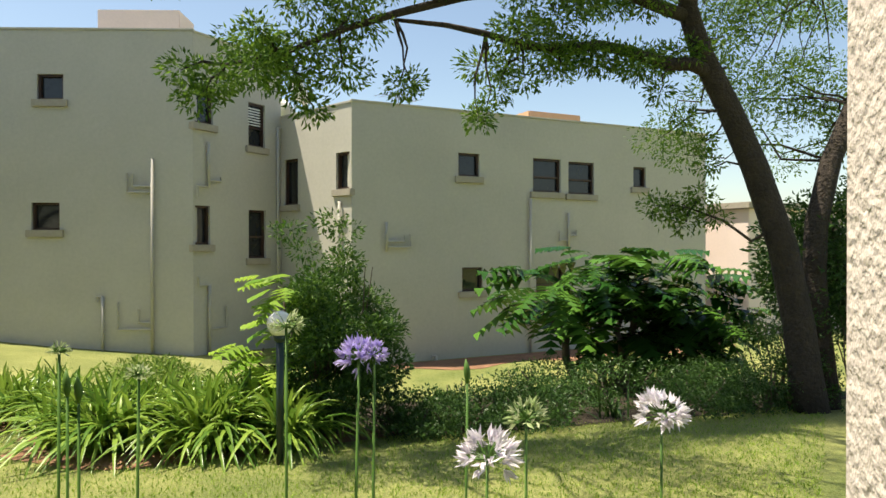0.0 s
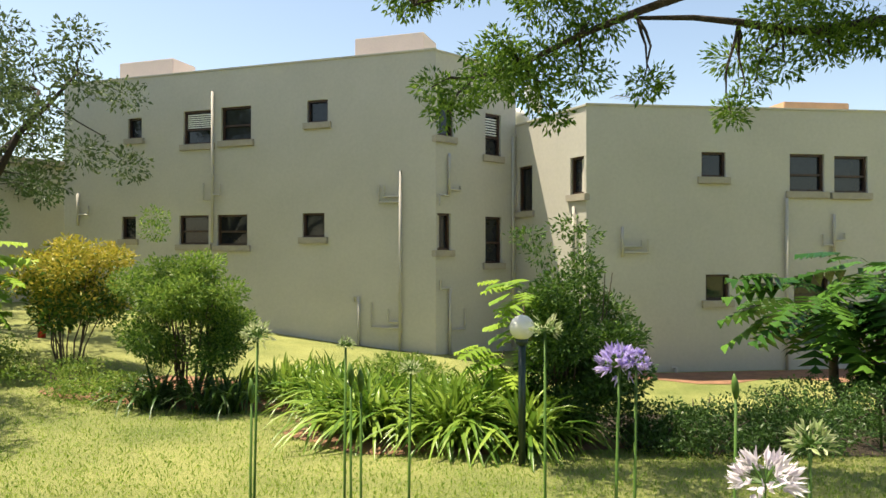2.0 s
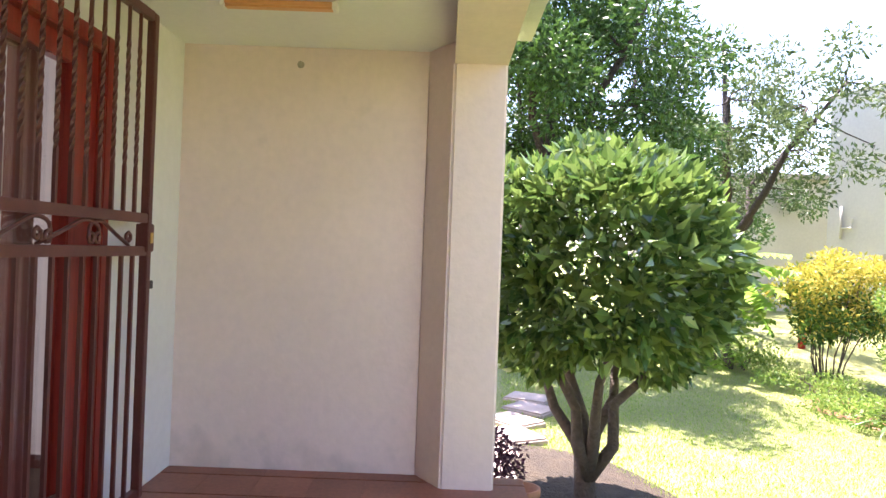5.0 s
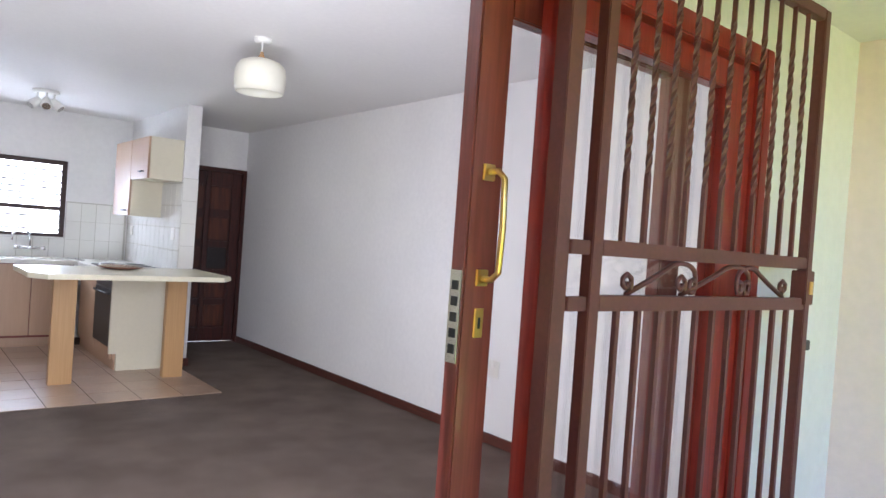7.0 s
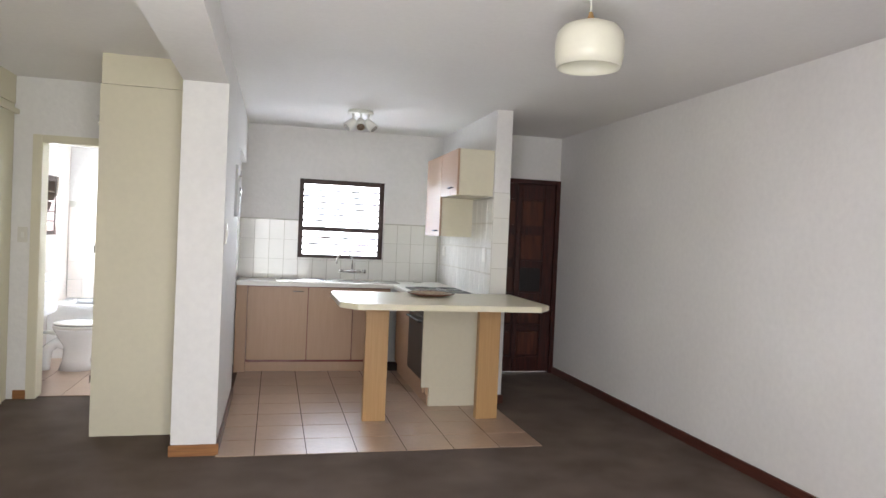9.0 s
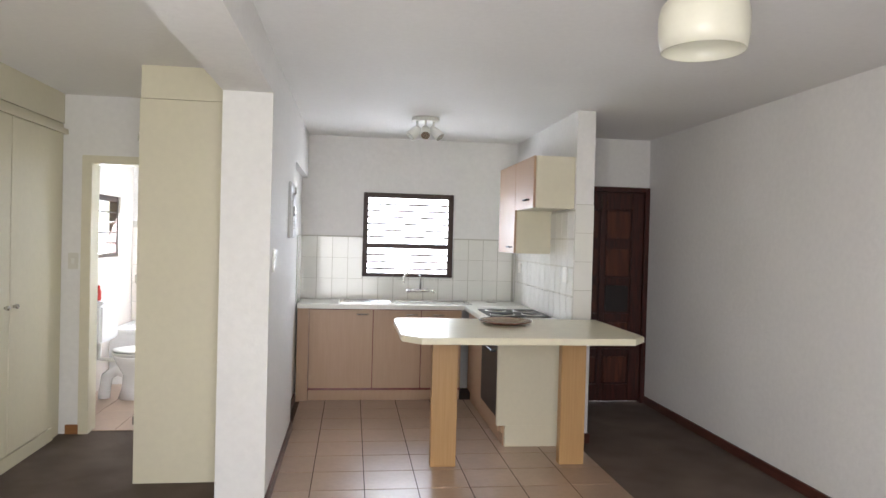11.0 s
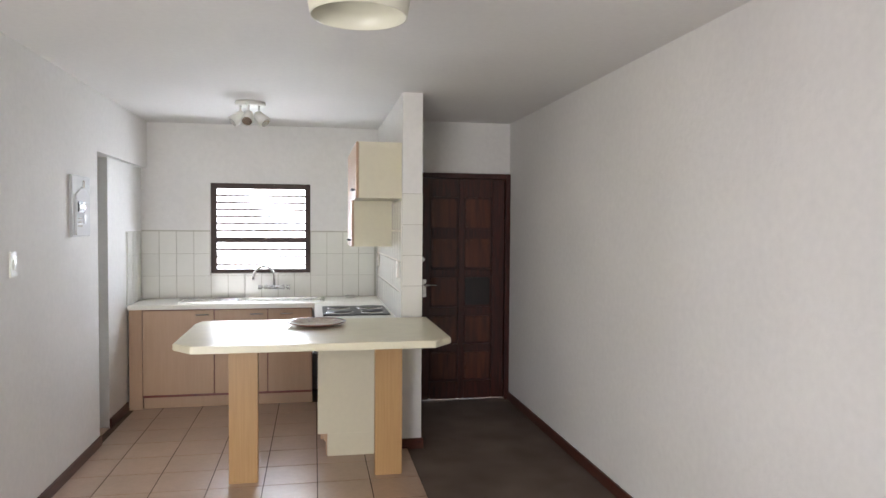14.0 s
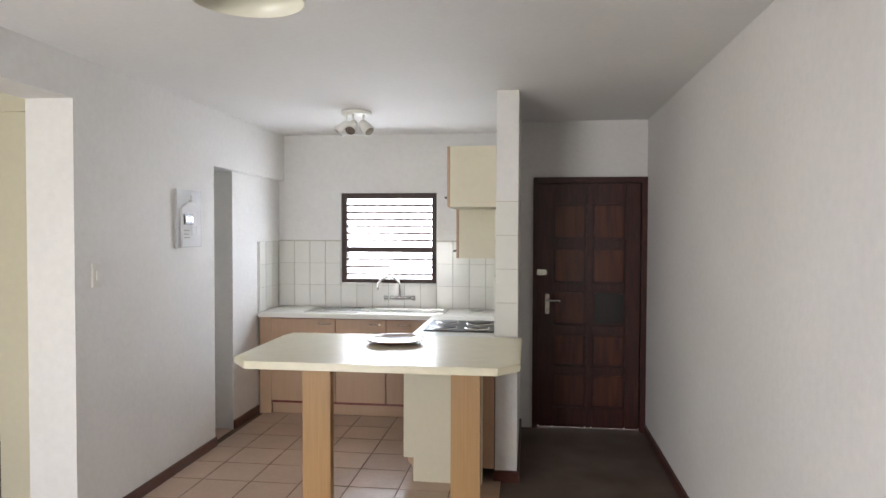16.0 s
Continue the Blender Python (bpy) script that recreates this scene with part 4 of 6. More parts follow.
tagged(part("pillar_patio", bm, "patio_wall"), "pinkish plastered patio pillar with a splayed inner side", "pillar", kind="structure")
ob = wall("beam_patio", (-4.55, -2.42, 2.30), (0.36, -2.13, 2.42), "patio_wall", "x", label="plastered beam along the patio edge")
ob = wall("wall_wing", (-4.55, -3.36, -0.5), (-4.34, -2.421, 2.64), "stucco", "y", label="sunlit rough stucco wing wall beside the patio")
ob = wall("wall_patio_west", (-4.79, -2.40, -0.3), (-4.55, -0.58, 2.42), "patio_wall", "y", label="plastered patio wall")
ob = part("patio_ceiling", bx((-4.79, -2.40, 2.421), (0.36, -0.58, 2.499)), "ceil")
tagged(ob, "white painted patio ceiling", "ceiling", kind="structure")
o = (-0.60, -1.30, 2.42)
pb = empty("patio_light", "slim peach coloured strip light on the patio ceiling", "lamp", o)
part("diffuser", bx((-0.03, -0.26, -0.035), (0.03, 0.26, 0.0), 0.01), "lightband", pb)
for s in (-1, 1):
    part("end_cap", bx((-0.032, 0.261 * s - 0.012, -0.038), (0.032, 0.261 * s + 0.012, 0.0), 0.004), "white", pb)
tagged(part("wall_plug", lathe([(0, 0), (0.02, 0), (0.018, 0.015), (0, 0.018)], 16, (0, 0, 0)), "sill"), "small round plugged hole on the patio wall", "plug")
bpy.data.objects["wall_plug"].matrix_basis = pose(0.12, -1.25, 2.32, 0, -90, 0)
slab = part("floor_patio", bx((-4.55, -2.60, -0.35), (0.12, -0.58, -0.012)), "grout")
tagged(slab, "terracotta tiled patio floor", "floor", kind="structure")

# ---- garden ----
EYE = Vector((-3.88, -2.13))
AHEAD, RIGHT = Vector((0.4423, -0.8969)), Vector((-0.8969, -0.4423))


def spot_at(u, d):
    """A place in the garden: u metres to the right and d metres out from the patio step, looking across the lawn."""
    return EYE + u * RIGHT + d * AHEAD


def smooth(x):
    x = min(1.0, max(0.0, x))
    return x * x * (3 - 2 * x)


def ground_ud(u, d):
    far = -0.40 - 0.64 * smooth((d - 1.0) / 13.0)
    side = -0.42 * smooth((u + 4.0) / 7.0) * smooth((d - 4) / 9.0) + 0.75 * smooth((-u - 2.5) / 9.0) * smooth((d - 3) / 11.0)
    return far + side


def ground_at(x, y):
    v = Vector((x, y)) - EYE
    return ground_ud(v.dot(RIGHT), v.dot(AHEAD))


bm = bmesh.new()
us = [-400, -120, -60, -40] + [-28 + 0.7 * k for k in range(81)] + [40, 60, 120, 400]
ds = [-60, -12, -4] + [-1.2 + 0.5 * k for k in range(60)] + [36, 60, 120, 400]
grid = [[bm.verts.new((*spot_at(u, d), ground_ud(u, d))) for u in us] for d in ds]
for r0, r1 in zip(grid, grid[1:]):
    for k in range(len(us) - 1):
        bm.faces.new((r0[k], r0[k + 1], r1[k + 1], r1[k]))
tagged(part("ground", bm, "lawn", smooth=True), "sunlit garden lawn with dry patches", "lawn", kind="structure")

# ---- houses across the lawn ----


def facade(parent, name, p, q, z0, z1, t, windows, material="greige"):
    """A wall from p to q (garden coordinates), its outer face along p-q, with window openings (from, to, bottom, top) and windows set into them."""
    a, b = spot_at(*p), spot_at(*q)
    run = (b - a).length
    ang = math.degrees(math.atan2((b - a).y, (b - a).x))
    base = pose(a.x, a.y, 0, 0, 0, ang)
    w = wall("wall", (0, 0, z0), (run, t, z1), material, "x", [w[:4] for w in windows], parent=parent)
    w.matrix_basis = base
    cop = part("coping", bx((-0.02, -0.03, z1), (run + 0.02, t + 0.03, z1 + 0.05), 0.01), material, parent)
    cop.matrix_basis = base
    for x0, x1, b0, b1, bars in windows:
        hold = part("window", bx((x0, 0.13, b0), (x1, 0.14, b1)), "darkglass", parent, "dark glazed window")
        hold.matrix_basis = base
        fr = bmesh.new()
        for c, d in (((x0, 0.06, b0), (x0 + 0.05, 0.13, b1)), ((x1 - 0.05, 0.06, b0), (x1, 0.13, b1)), ((x0 + 0.05, 0.06, b1 - 0.05), (x1 - 0.05, 0.13, b1)), ((x0 + 0.05, 0.06, b0), (x1 - 0.05, 0.13, b0 + 0.05))):
            add_box(fr, c, d)
        if bars:
            add_box(fr, (x0 + 0.05, 0.07, b0 + (b1 - b0) * 0.42), (x1 - 0.05, 0.12, b0 + (b1 - b0) * 0.42 + 0.05))
        part("frame", fr, "winframe", hold)
        part("window_sill", bx((x0 - 0.10, -0.07, b0 - 0.16), (x1 + 0.10, 0.10, b0), 0.01), "sill", hold)
        if bars == 2:
            for k in range(7):
                zz = b0 + (b1 - b0) * (0.5 + 0.062 * k)
                part("blind_slat", bx((x0 + 0.06, 0.10, zz), (x1 - 0.06, 0.125, zz + 0.03)), "white", hold)
    return base


def drain(parent, base, x, z0, z1, arms):
    """Soil pipe on a facade with bent branches to one side."""
    p = part("drain_pipe", tb([(x, -0.06, z0), (x, -0.06, z1)], 0.035, 10), "pipe", parent, smooth=True)
    p.matrix_basis = base
    for dx, z, h in arms:
        q = part("branch_pipe", tb([(x, -0.06, z), (x + dx, -0.06, z), (x + dx, -0.06, z + h)], 0.026, 8), "pipe", p)
        q.matrix_parent_inverse = Matrix.Identity(4)
    return p


A0, A1, AB, B0_, B1 = (-1.71, 15.8), (-12.6, 18.2), (0.18, 17.8), (1.72, 15.4), (12.4, 17.65)
ha = empty("apartment_building", "greige plastered two-storey apartment block with small dark windows", "building", (0, 0, 0), "apartment blocks")
# windows along the long front, measured from its far end
fa = facade(ha, "front", A1, A0, -1.6, 6.0, 0.3, [
    (2.24, 2.70, 4.36, 4.92, 0), (4.07, 4.96, 4.11, 5.00, 2), (5.25, 6.15, 4.15, 5.03, 1), (7.77, 8.34, 4.48, 5.04, 0),
    (2.03, 2.51, 1.61, 2.23, 0), (3.94, 4.86, 1.46, 2.23, 1), (5.12, 6.04, 1.43, 2.23, 1), (7.64, 8.25, 1.63, 2.23, 0)])
fs = facade(ha, "side", A0, AB, -1.6, 5.97, 0.3, [(0.05, 0.56, 4.01, 4.86, 0), (1.64, 2.19, 3.69, 4.75, 2), (0.05, 0.47, 1.31, 2.18, 0), (1.64, 2.22, 0.98, 2.15, 1)])
drain(ha, fa, 10.28, -1.2, 3.2, [(-0.55, 2.45, 0.42), (-0.42, 2.58, 0.28), (-0.75, -0.55, 0.6), (-0.3, -0.4, 0.3)])
drain(ha, fa, 5.02, 1.5, 5.45, [(0.24, 2.75, 0.28), (-0.28, 2.62, 0.45)])
drain(ha, fa, 0.55, 2.0, 2.9, [(0.36, 2.3, 0.25)])
drain(ha, fa, 9.20, -1.3, 0.17, [(-0.12, 0.17, -0.12)])
drain(ha, fs, 0.40, -1.2, 0.4, [(0.5, -0.6, 0.5), (-0.28, 0.4, 0.2)])
drain(ha, fs, 0.38, 2.6, 3.6, [(0.35, 2.75, 0.1), (-0.3, 2.6, -0.25)])
drain(ha, fs, 2.58, -1.2, 4.25, [(0.12, 4.25, 0.02)])
rb = part("roof", bx((0.1, 0.31, 5.0), (11.0, 6.5, 5.5)), "greige", ha)
rb.matrix_basis = fa
for x0, x1 in ((8.6, 10.5), (1.0, 2.9)):
    ch = part("chimney", bx((x0, 1.0, 5.5), (x1, 2.0, 6.80), 0.02), "patio_wall", ha, "pinkish plastered rooftop water tank housing")
    ch.matrix_basis = fa
hb = empty("apartment_building", "greige plastered apartment block with small dark windows behind plants", "building", (0, 0, 0), "apartment blocks")
fb = facade(hb, "front", B0_, B1, -2.2, 4.55, 0.3, [
    (2.71, 3.29, 2.98, 3.55, 0), (4.86, 5.72, 2.67, 3.54, 1), (5.97, 6.81, 2.65, 3.51, 1), (8.17, 8.62, 2.91, 3.48, 0),
    (2.81, 3.38, 0.16, 0.75, 0), (4.96, 5.84, -0.13, 0.71, 1), (8.2, 8.65, 0.1, 0.7, 0)])
gs = facade(hb, "side", AB, B0_, -2.2, 4.53, 0.3, [(0.13, 0.75, 2.30, 3.45, 0), (2.28, 2.78, 2.58, 3.43, 0)])
drain(hb, fb, 5.93, 1.2, 2.14, [(-0.28, 1.42, 0.25), (0.26, 1.55, 0.15)])
drain(hb, fb, 0.82, 1.15, 1.83, [(0.6, 1.25, 0.3), (0.45, 1.38, 0.15)])
drain(hb, fb, 2.08, -1.8, -1.35, [(-0.1, -1.35, -0.05)])
drain(hb, fb, 4.75, -1.5, 2.5, [])
drain(hb, gs, 2.48, 0.8, 2.3, [(0.12, 1.9, 0.2)])
rb = part("roof", bx((0.1, 0.31, 3.6), (10.8, 6.5, 4.0)), "greige", hb)
rb.matrix_basis = fb
rb = part("roof", bx((-0.2, 0.31, 3.6), (2.6, 3.0, 4.0)), "greige", hb)
rb.matrix_basis = gs
ch = part("chimney", bx((5.7, 1.5, 4.0), (7.5, 2.8, 5.1), 0.02), "terracotta2", hb, "orange plastered rooftop box")
ch.matrix_basis = fb
endw = part("wall", bx((10.65, 0.301, -2.2), (10.9, 7.0, 4.55)), "greige", hb)
endw.matrix_basis = fb
# strip of bare earth along the foot of the block
bm = bmesh.new()
rowa = [bm.verts.new((*spot_at(1.9 + k * 0.65, 15.3 + k * 0.137), ground_ud(1.9 + k * 0.65, 15.3 + k * 0.137) + 0.012)) for k in range(17)]
rowb = [bm.verts.new((*spot_at(1.9 + k * 0.65, 14.4 + 0.35 * math.sin(k * 1.3) + k * 0.137 - 0.05 * k), ground_ud(1.9 + k * 0.65, 14.4 + k * 0.1) + 0.012)) for k in range(17)]
for k in range(16):
    bm.faces.new((rowb[k], rowb[k + 1], rowa[k + 1], rowa[k]))
tagged(part("bare_earth", bm, "soil", smooth=True), "reddish bare earth along the wall's foot", "soil", kind="structure")


def on_roof(u, d, z):
    p = spot_at(u, d)
    return (p.x, p.y, z)


ant = empty("tv_antenna", "thin metal television aerial on the flat roof", "antenna", on_roof(3.0, 16.6, 4.0), rz=60)
part("mast", tb([(0, 0, 0), (0, 0, 1.0)], 0.015, 6), "steel", ant)
part("boom", tb([(-0.6, 0, 0.95), (0.6, 0, 0.95)], 0.012, 6), "steel", ant)
for k in range(7):
    part("element", tb([(-0.55 + k * 0.18, -0.3, 0.95), (-0.55 + k * 0.18, 0.3, 0.95)], 0.007, 5), "steel", ant)
for du, z in ((0.25, 4.75), (0.55, 5.35)):
    dish = empty("satellite_dish", "pale satellite dish on the roof edge", "dish", on_roof(du, 18.6, z - 0.8), "satellite dishes", rz=40)
    part("reflector", lathe([(0, 0.0), (0.15, 0.02), (0.3, 0.08), (0.40, 0.15), (0.39, 0.16), (0.29, 0.10), (0.14, 0.03), (0, 0.012)], 28), "white", dish, smooth=True).matrix_basis = pose(0, 0, 0.8, -60, 0, 100)
    part("mount", tb([(0, 0, 0), (0, 0, 0.8)], 0.03, 8), "steel", dish)


def far_house(u, d, w, h, rz, mat_name="patio_wall"):
    p = spot_at(u, d)
    t = empty("house", "distant pale plastered house behind the trees", "house", (p.x, p.y, -1.8), "distant houses", rz=rz)
    part("wall", bx((-w / 2, -3, 0), (w / 2, 3, h), 0.02), mat_name, t)
    part("roof", bx((-w / 2 - 0.15, -3.15, h), (w / 2 + 0.15, 3.15, h + 0.2), 0.02), "sill", t)
    for k in range(3):
        for s in (-1, 1):
            for z in (0.9, 3.2):
                if z + 1.1 < h:
                    wd_ = part("window", bx((-w / 2 + w * (k + 0.4) / 3, 3.001 * s - 0.03, z), (-w / 2 + w * (k + 0.4) / 3 + 0.9, 3.001 * s + 0.03, z + 1.0)), "darkglass", t)
                    part("window_sill", bx((-w / 2 + w * (k + 0.4) / 3 - 0.1, 3.0 * s - 0.1, z - 0.12), (-w / 2 + w * (k + 0.4) / 3 + 1.0, 3.0 * s + 0.1, z)), "sill", wd_)


far_house(19.0, 22.0, 12, 4.2, 40)
far_house(-18.5, 21.0, 7, 5.8, -5, "greige")

# ---- plants ----


def limb_path(a, b, bend, n=5, seed=0):
    rng = random.Random(seed)
    a, b = Vector(a), Vector(b)
    out = []
    for k in range(n + 1):
        f = k / n
        p = a.lerp(b, f)
        p += Vector((rng.uniform(-1, 1), rng.uniform(-1, 1), rng.uniform(-0.4, 1))) * bend * math.sin(math.pi * f)
        out.append(p)
    return out


def gp(u, d, z):
    p = spot_at(u, d)
    return Vector((p.x, p.y, z))


def tree(name, label, base, stems, clusters, leaf, length, width, bark="bark", seed=1, droop=0.2, twig=0.012, group=""):
    """A tree: stems are (points, radii); clusters are (centre, radii, leaves) hung on twigs from the nearest stem point."""
    t = empty(name, label, "tree", tuple(base), group)
    t0 = Vector(base)
    pts_all = []
    for k, (pts, r0, r1) in enumerate(stems):
        pts = [Vector(p) - t0 for p in pts]
        radii = [r0 + (r1 - r0) * i / (len(pts) - 1) for i in range(len(pts))]
        part("trunk" if k == 0 else "limb", tb(pts, radii, 10), bark, t, smooth=True)
        pts_all += [(p, r) for p, r in zip(pts, radii)]
    cs, ds_ = [], []
    for k, (c, rad, n) in enumerate(clusters):
        c = Vector(c) - t0
        near, nr = min(pts_all, key=lambda q: (q[0] - c).length)
        part("twig", tb(limb_path(near, c, 0.12 * (c - near).length, 4, seed + k), [min(nr, twig * 1.8), twig * 1.4, twig, twig * 0.7, twig * 0.5], 5), bark, t)
        p, d = ball_points(c, rad, n, seed + k * 3, 0.15)
        cs.append(p)
        ds_.append(d)
    leaves_mesh("crown", np.concatenate(cs), np.concatenate(ds_), length, width, leaf, t, droop=droop, seed=seed, jitter=0.6)
    return t


# the big spreading tree beside the lawn
rng = random.Random(7)
base = gp(6.69, 7.24, ground_ud(6.69, 7.24) - 0.1)
trunk = [base, gp(6.58, 7.26, -0.3), gp(6.50, 7.28, 0.3), gp(6.30, 7.33, 1.29), gp(5.96, 7.42, 2.29), gp(5.66, 7.49, 2.98), gp(5.30, 7.58, 3.72), gp(5.12, 7.62, 4.3), gp(5.19, 7.6, 4.94), gp(5.36, 7.67, 6.0)]
limb1 = [gp(5.45, 7.54, 3.46), gp(5.1, 7.5, 3.56), gp(4.77, 7.48, 3.53), gp(4.19, 7.44, 3.64), gp(3.77, 7.33, 3.65), gp(3.23, 7.26, 3.55), gp(2.72, 7.18, 3.54), gp(2.29, 7.08, 3.6), gp(1.82, 6.99, 3.63), gp(1.26, 6.92, 3.62)]
limb2 = [gp(5.12, 7.62, 4.19), gp(4.51, 7.46, 4.25), gp(4.02, 7.27, 4.29), gp(2.97, 7.12, 4.2), gp(2.0, 6.94, 3.93), gp(1.25, 6.82, 3.65), gp(0.67, 6.75, 3.41), gp(0.13, 6.68, 3.13), gp(-0.39, 6.71, 3.0)]
limb3 = [gp(5.15, 7.6, 4.5), gp(4.3, 7.4, 4.9), gp(3.0, 7.2, 5.1)]
limb4 = [gp(5.19, 7.6, 4.94), gp(6.5, 8.2, 5.3), gp(8.0, 8.6, 5.4)]
limb5 = [gp(6.17, 7.36, 1.5), gp(5.9, 7.4, 1.35), gp(5.5, 7.4, 1.6), gp(5.05, 7.43, 1.75)]
limb6 = [gp(2.0, 6.94, 3.93), gp(1.3, 6.6, 4.0), gp(0.5, 6.4, 3.75), gp(-0.3, 6.3, 3.75), gp(-0.9, 6.3, 3.6)]
trunk2 = [gp(7.13, 7.44, -1.1), gp(6.98, 7.47, 0.1), gp(6.92, 7.49, 0.9), gp(6.96, 7.49, 1.6), gp(7.21, 7.52, 2.41), gp(7.59, 7.53, 3.18), gp(8.04, 7.52, 4.27)]
cl = []
for path_, sp_, n_ in ((limb1, 0.45, 14), (limb2, 0.5, 24), (limb3, 0.8, 10), (limb6, 0.42, 16)):
    for k in range(n_):
        a = path_[rng.randrange(1, len(path_))]
        cl.append((a + Vector((rng.uniform(-sp_, sp_), rng.uniform(-sp_, sp_), rng.uniform(-0.22, 0.45))), (0.36, 0.36, 0.20), 420))
# sprays that hang below the limbs
for u, d, z in ((-0.75, 6.4, 2.85), (-0.62, 6.4, 2.60), (-0.45, 6.4, 2.75), (0.15, 6.6, 2.95), (0.30, 6.6, 2.75), (0.42, 6.6, 2.62), (0.0, 6.6, 3.1), (-0.1, 6.5, 3.3), (1.30, 6.9, 2.95), (1.42, 6.9, 2.98), (2.55, 7.1, 3.30), (2.45, 7.1, 3.0), (2.30, 7.1, 2.80), (2.22, 7.1, 2.68), (2.75, 7.1, 3.15), (3.2, 7.2, 3.3), (4.6, 7.4, 3.15), (5.0, 7.5, 2.85), (5.35, 7.6, 2.6), (5.5, 7.7, 2.35)):
    cl.append((gp(u, d, z), (0.20, 0.20, 0.17), 170))
for u, d, z in ((4.9, 7.4, 1.80), (4.7, 7.4, 1.68), (5.0, 7.45, 1.58), (5.2, 7.4, 1.9), (4.55, 7.4, 1.78), (5.35, 7.4, 1.65)):
    cl.append((gp(u, d, z), (0.22, 0.22, 0.17), 170))
for k in range(46):
    cl.append((gp(rng.uniform(5.7, 9.0), rng.uniform(7.8, 10), rng.uniform(2.5, 5.6)), (0.48, 0.48, 0.30), 330))
# the high crown, which shades the lawn
for k in range(150):
    cl.append((gp(rng.uniform(-0.3, 9.0), rng.uniform(3.2, 9.0), rng.uniform(5.0, 6.6)), (0.62, 0.62, 0.3), 380))
tree("tree", "spreading garden tree with dark leaning trunk and feathery leaves", base,
     [(trunk, 0.215, 0.10), (limb1, 0.095, 0.02), (limb2, 0.085, 0.015), (limb3, 0.09, 0.03), (limb4, 0.09, 0.04), (trunk2, 0.17, 0.11), (limb5, 0.025, 0.012), (limb6, 0.04, 0.012)], cl, "leaf_tree", 0.075, 0.026, seed=11)

# trees behind, at the far side of the lawn
def back_tree(u, d, h, spread, leaf, label, seed, n=40, fol=300, size=0.13):
    r = random.Random(seed)
    b = gp(u, d, ground_ud(u, d) - 0.1)
    tr = [b, b + Vector((0.1, 0.1, h * 0.2)), b + Vector((0.3, 0.0, h * 0.45)), b + Vector((0.2, 0.2, h * 0.9))]
    lims = [(limb_path(b + Vector((0.1, 0.05, h * 0.25)), b + Vector((math.cos(a) * spread * 0.7, math.sin(a) * spread * 0.7, h * r.uniform(0.55, 0.85))), 0.25, 5, k), 0.11, 0.03) for k, a in enumerate([0.3, 1.5, 2.7, 3.9, 5.1])]
    c = []
    for k in range(n):
        a, rr = r.uniform(0, 6.28), spread * math.sqrt(r.random())
        c.append((b + Vector((math.cos(a) * rr, math.sin(a) * rr, h * (0.40 + 0.62 * r.random() * (1 - 0.45 * (rr / spread) ** 2)))), (0.6, 0.6, 0.42), fol))
    return tree("tree", label, b, [(tr, 0.20, 0.05)] + lims, c, leaf, size, size * 0.45, "bark", seed, 0.1)


back_tree(-11.6, 13.2, 7.6, 3.4, "leaf_far", "airy grey-green tree beyond the lawn", 3, 46, 260)
back_tree(-9.3, 6.5, 6.9, 2.35, "leaf_dark", "dense dark tree beside the garden path", 5, 100, 460, 0.11)
back_tree(-13.5, 8.0, 7.0, 3.0, "leaf_far", "pale green tree behind the path", 9, 40, 300)
back_tree(8.3, 8.0, 3.4, 1.15, "leaf_dark", "dark shrubby tree beside the wing wall", 15, 60, 420, 0.09)
back_tree(-16.0, 17.0, 6.0, 3.2, "leaf_dark", "dark tree behind the apartment block", 21, 40, 260)

# round clipped bush tree
bp = Vector((0.87, -3.15, ground_at(0.87, -3.15)))
stems = []
for k, a in enumerate((0.2, 1.2, 2.3, 3.2, 4.2, 5.4)):
    stems.append((limb_path(bp + Vector((0, 0, -0.05 if k == 0 else 0.22)), bp + Vector((0.42 * math.cos(a), 0.42 * math.sin(a), 1.15)), 0.07, 4, k), 0.085 if k == 0 else 0.05, 0.022))
t = empty("round_bush", "clipped round bush with glossy leaves on a forked trunk", "bush", tuple(bp))
for k, (pts, r0, r1) in enumerate(stems):
    part("trunk" if k == 0 else "limb", tb([p - bp for p in pts], [r0 + (r1 - r0) * i / 4 for i in range(5)], 9), "bark2", t, smooth=True)
p, d = ball_points((0, 0, 1.62), (0.93, 0.93, 0.84), 9000, 4, 0.74)
p[:, 2] = np.maximum(p[:, 2], 1.16 + 0.12 * np.sin(p[:, 0] * 9) + 0.1 * np.cos(p[:, 1] * 8))
leaves_mesh("crown", p, d, 0.12, 0.07, "leaf_bush", t, seed=6, jitter=0.62, droop=0.05)


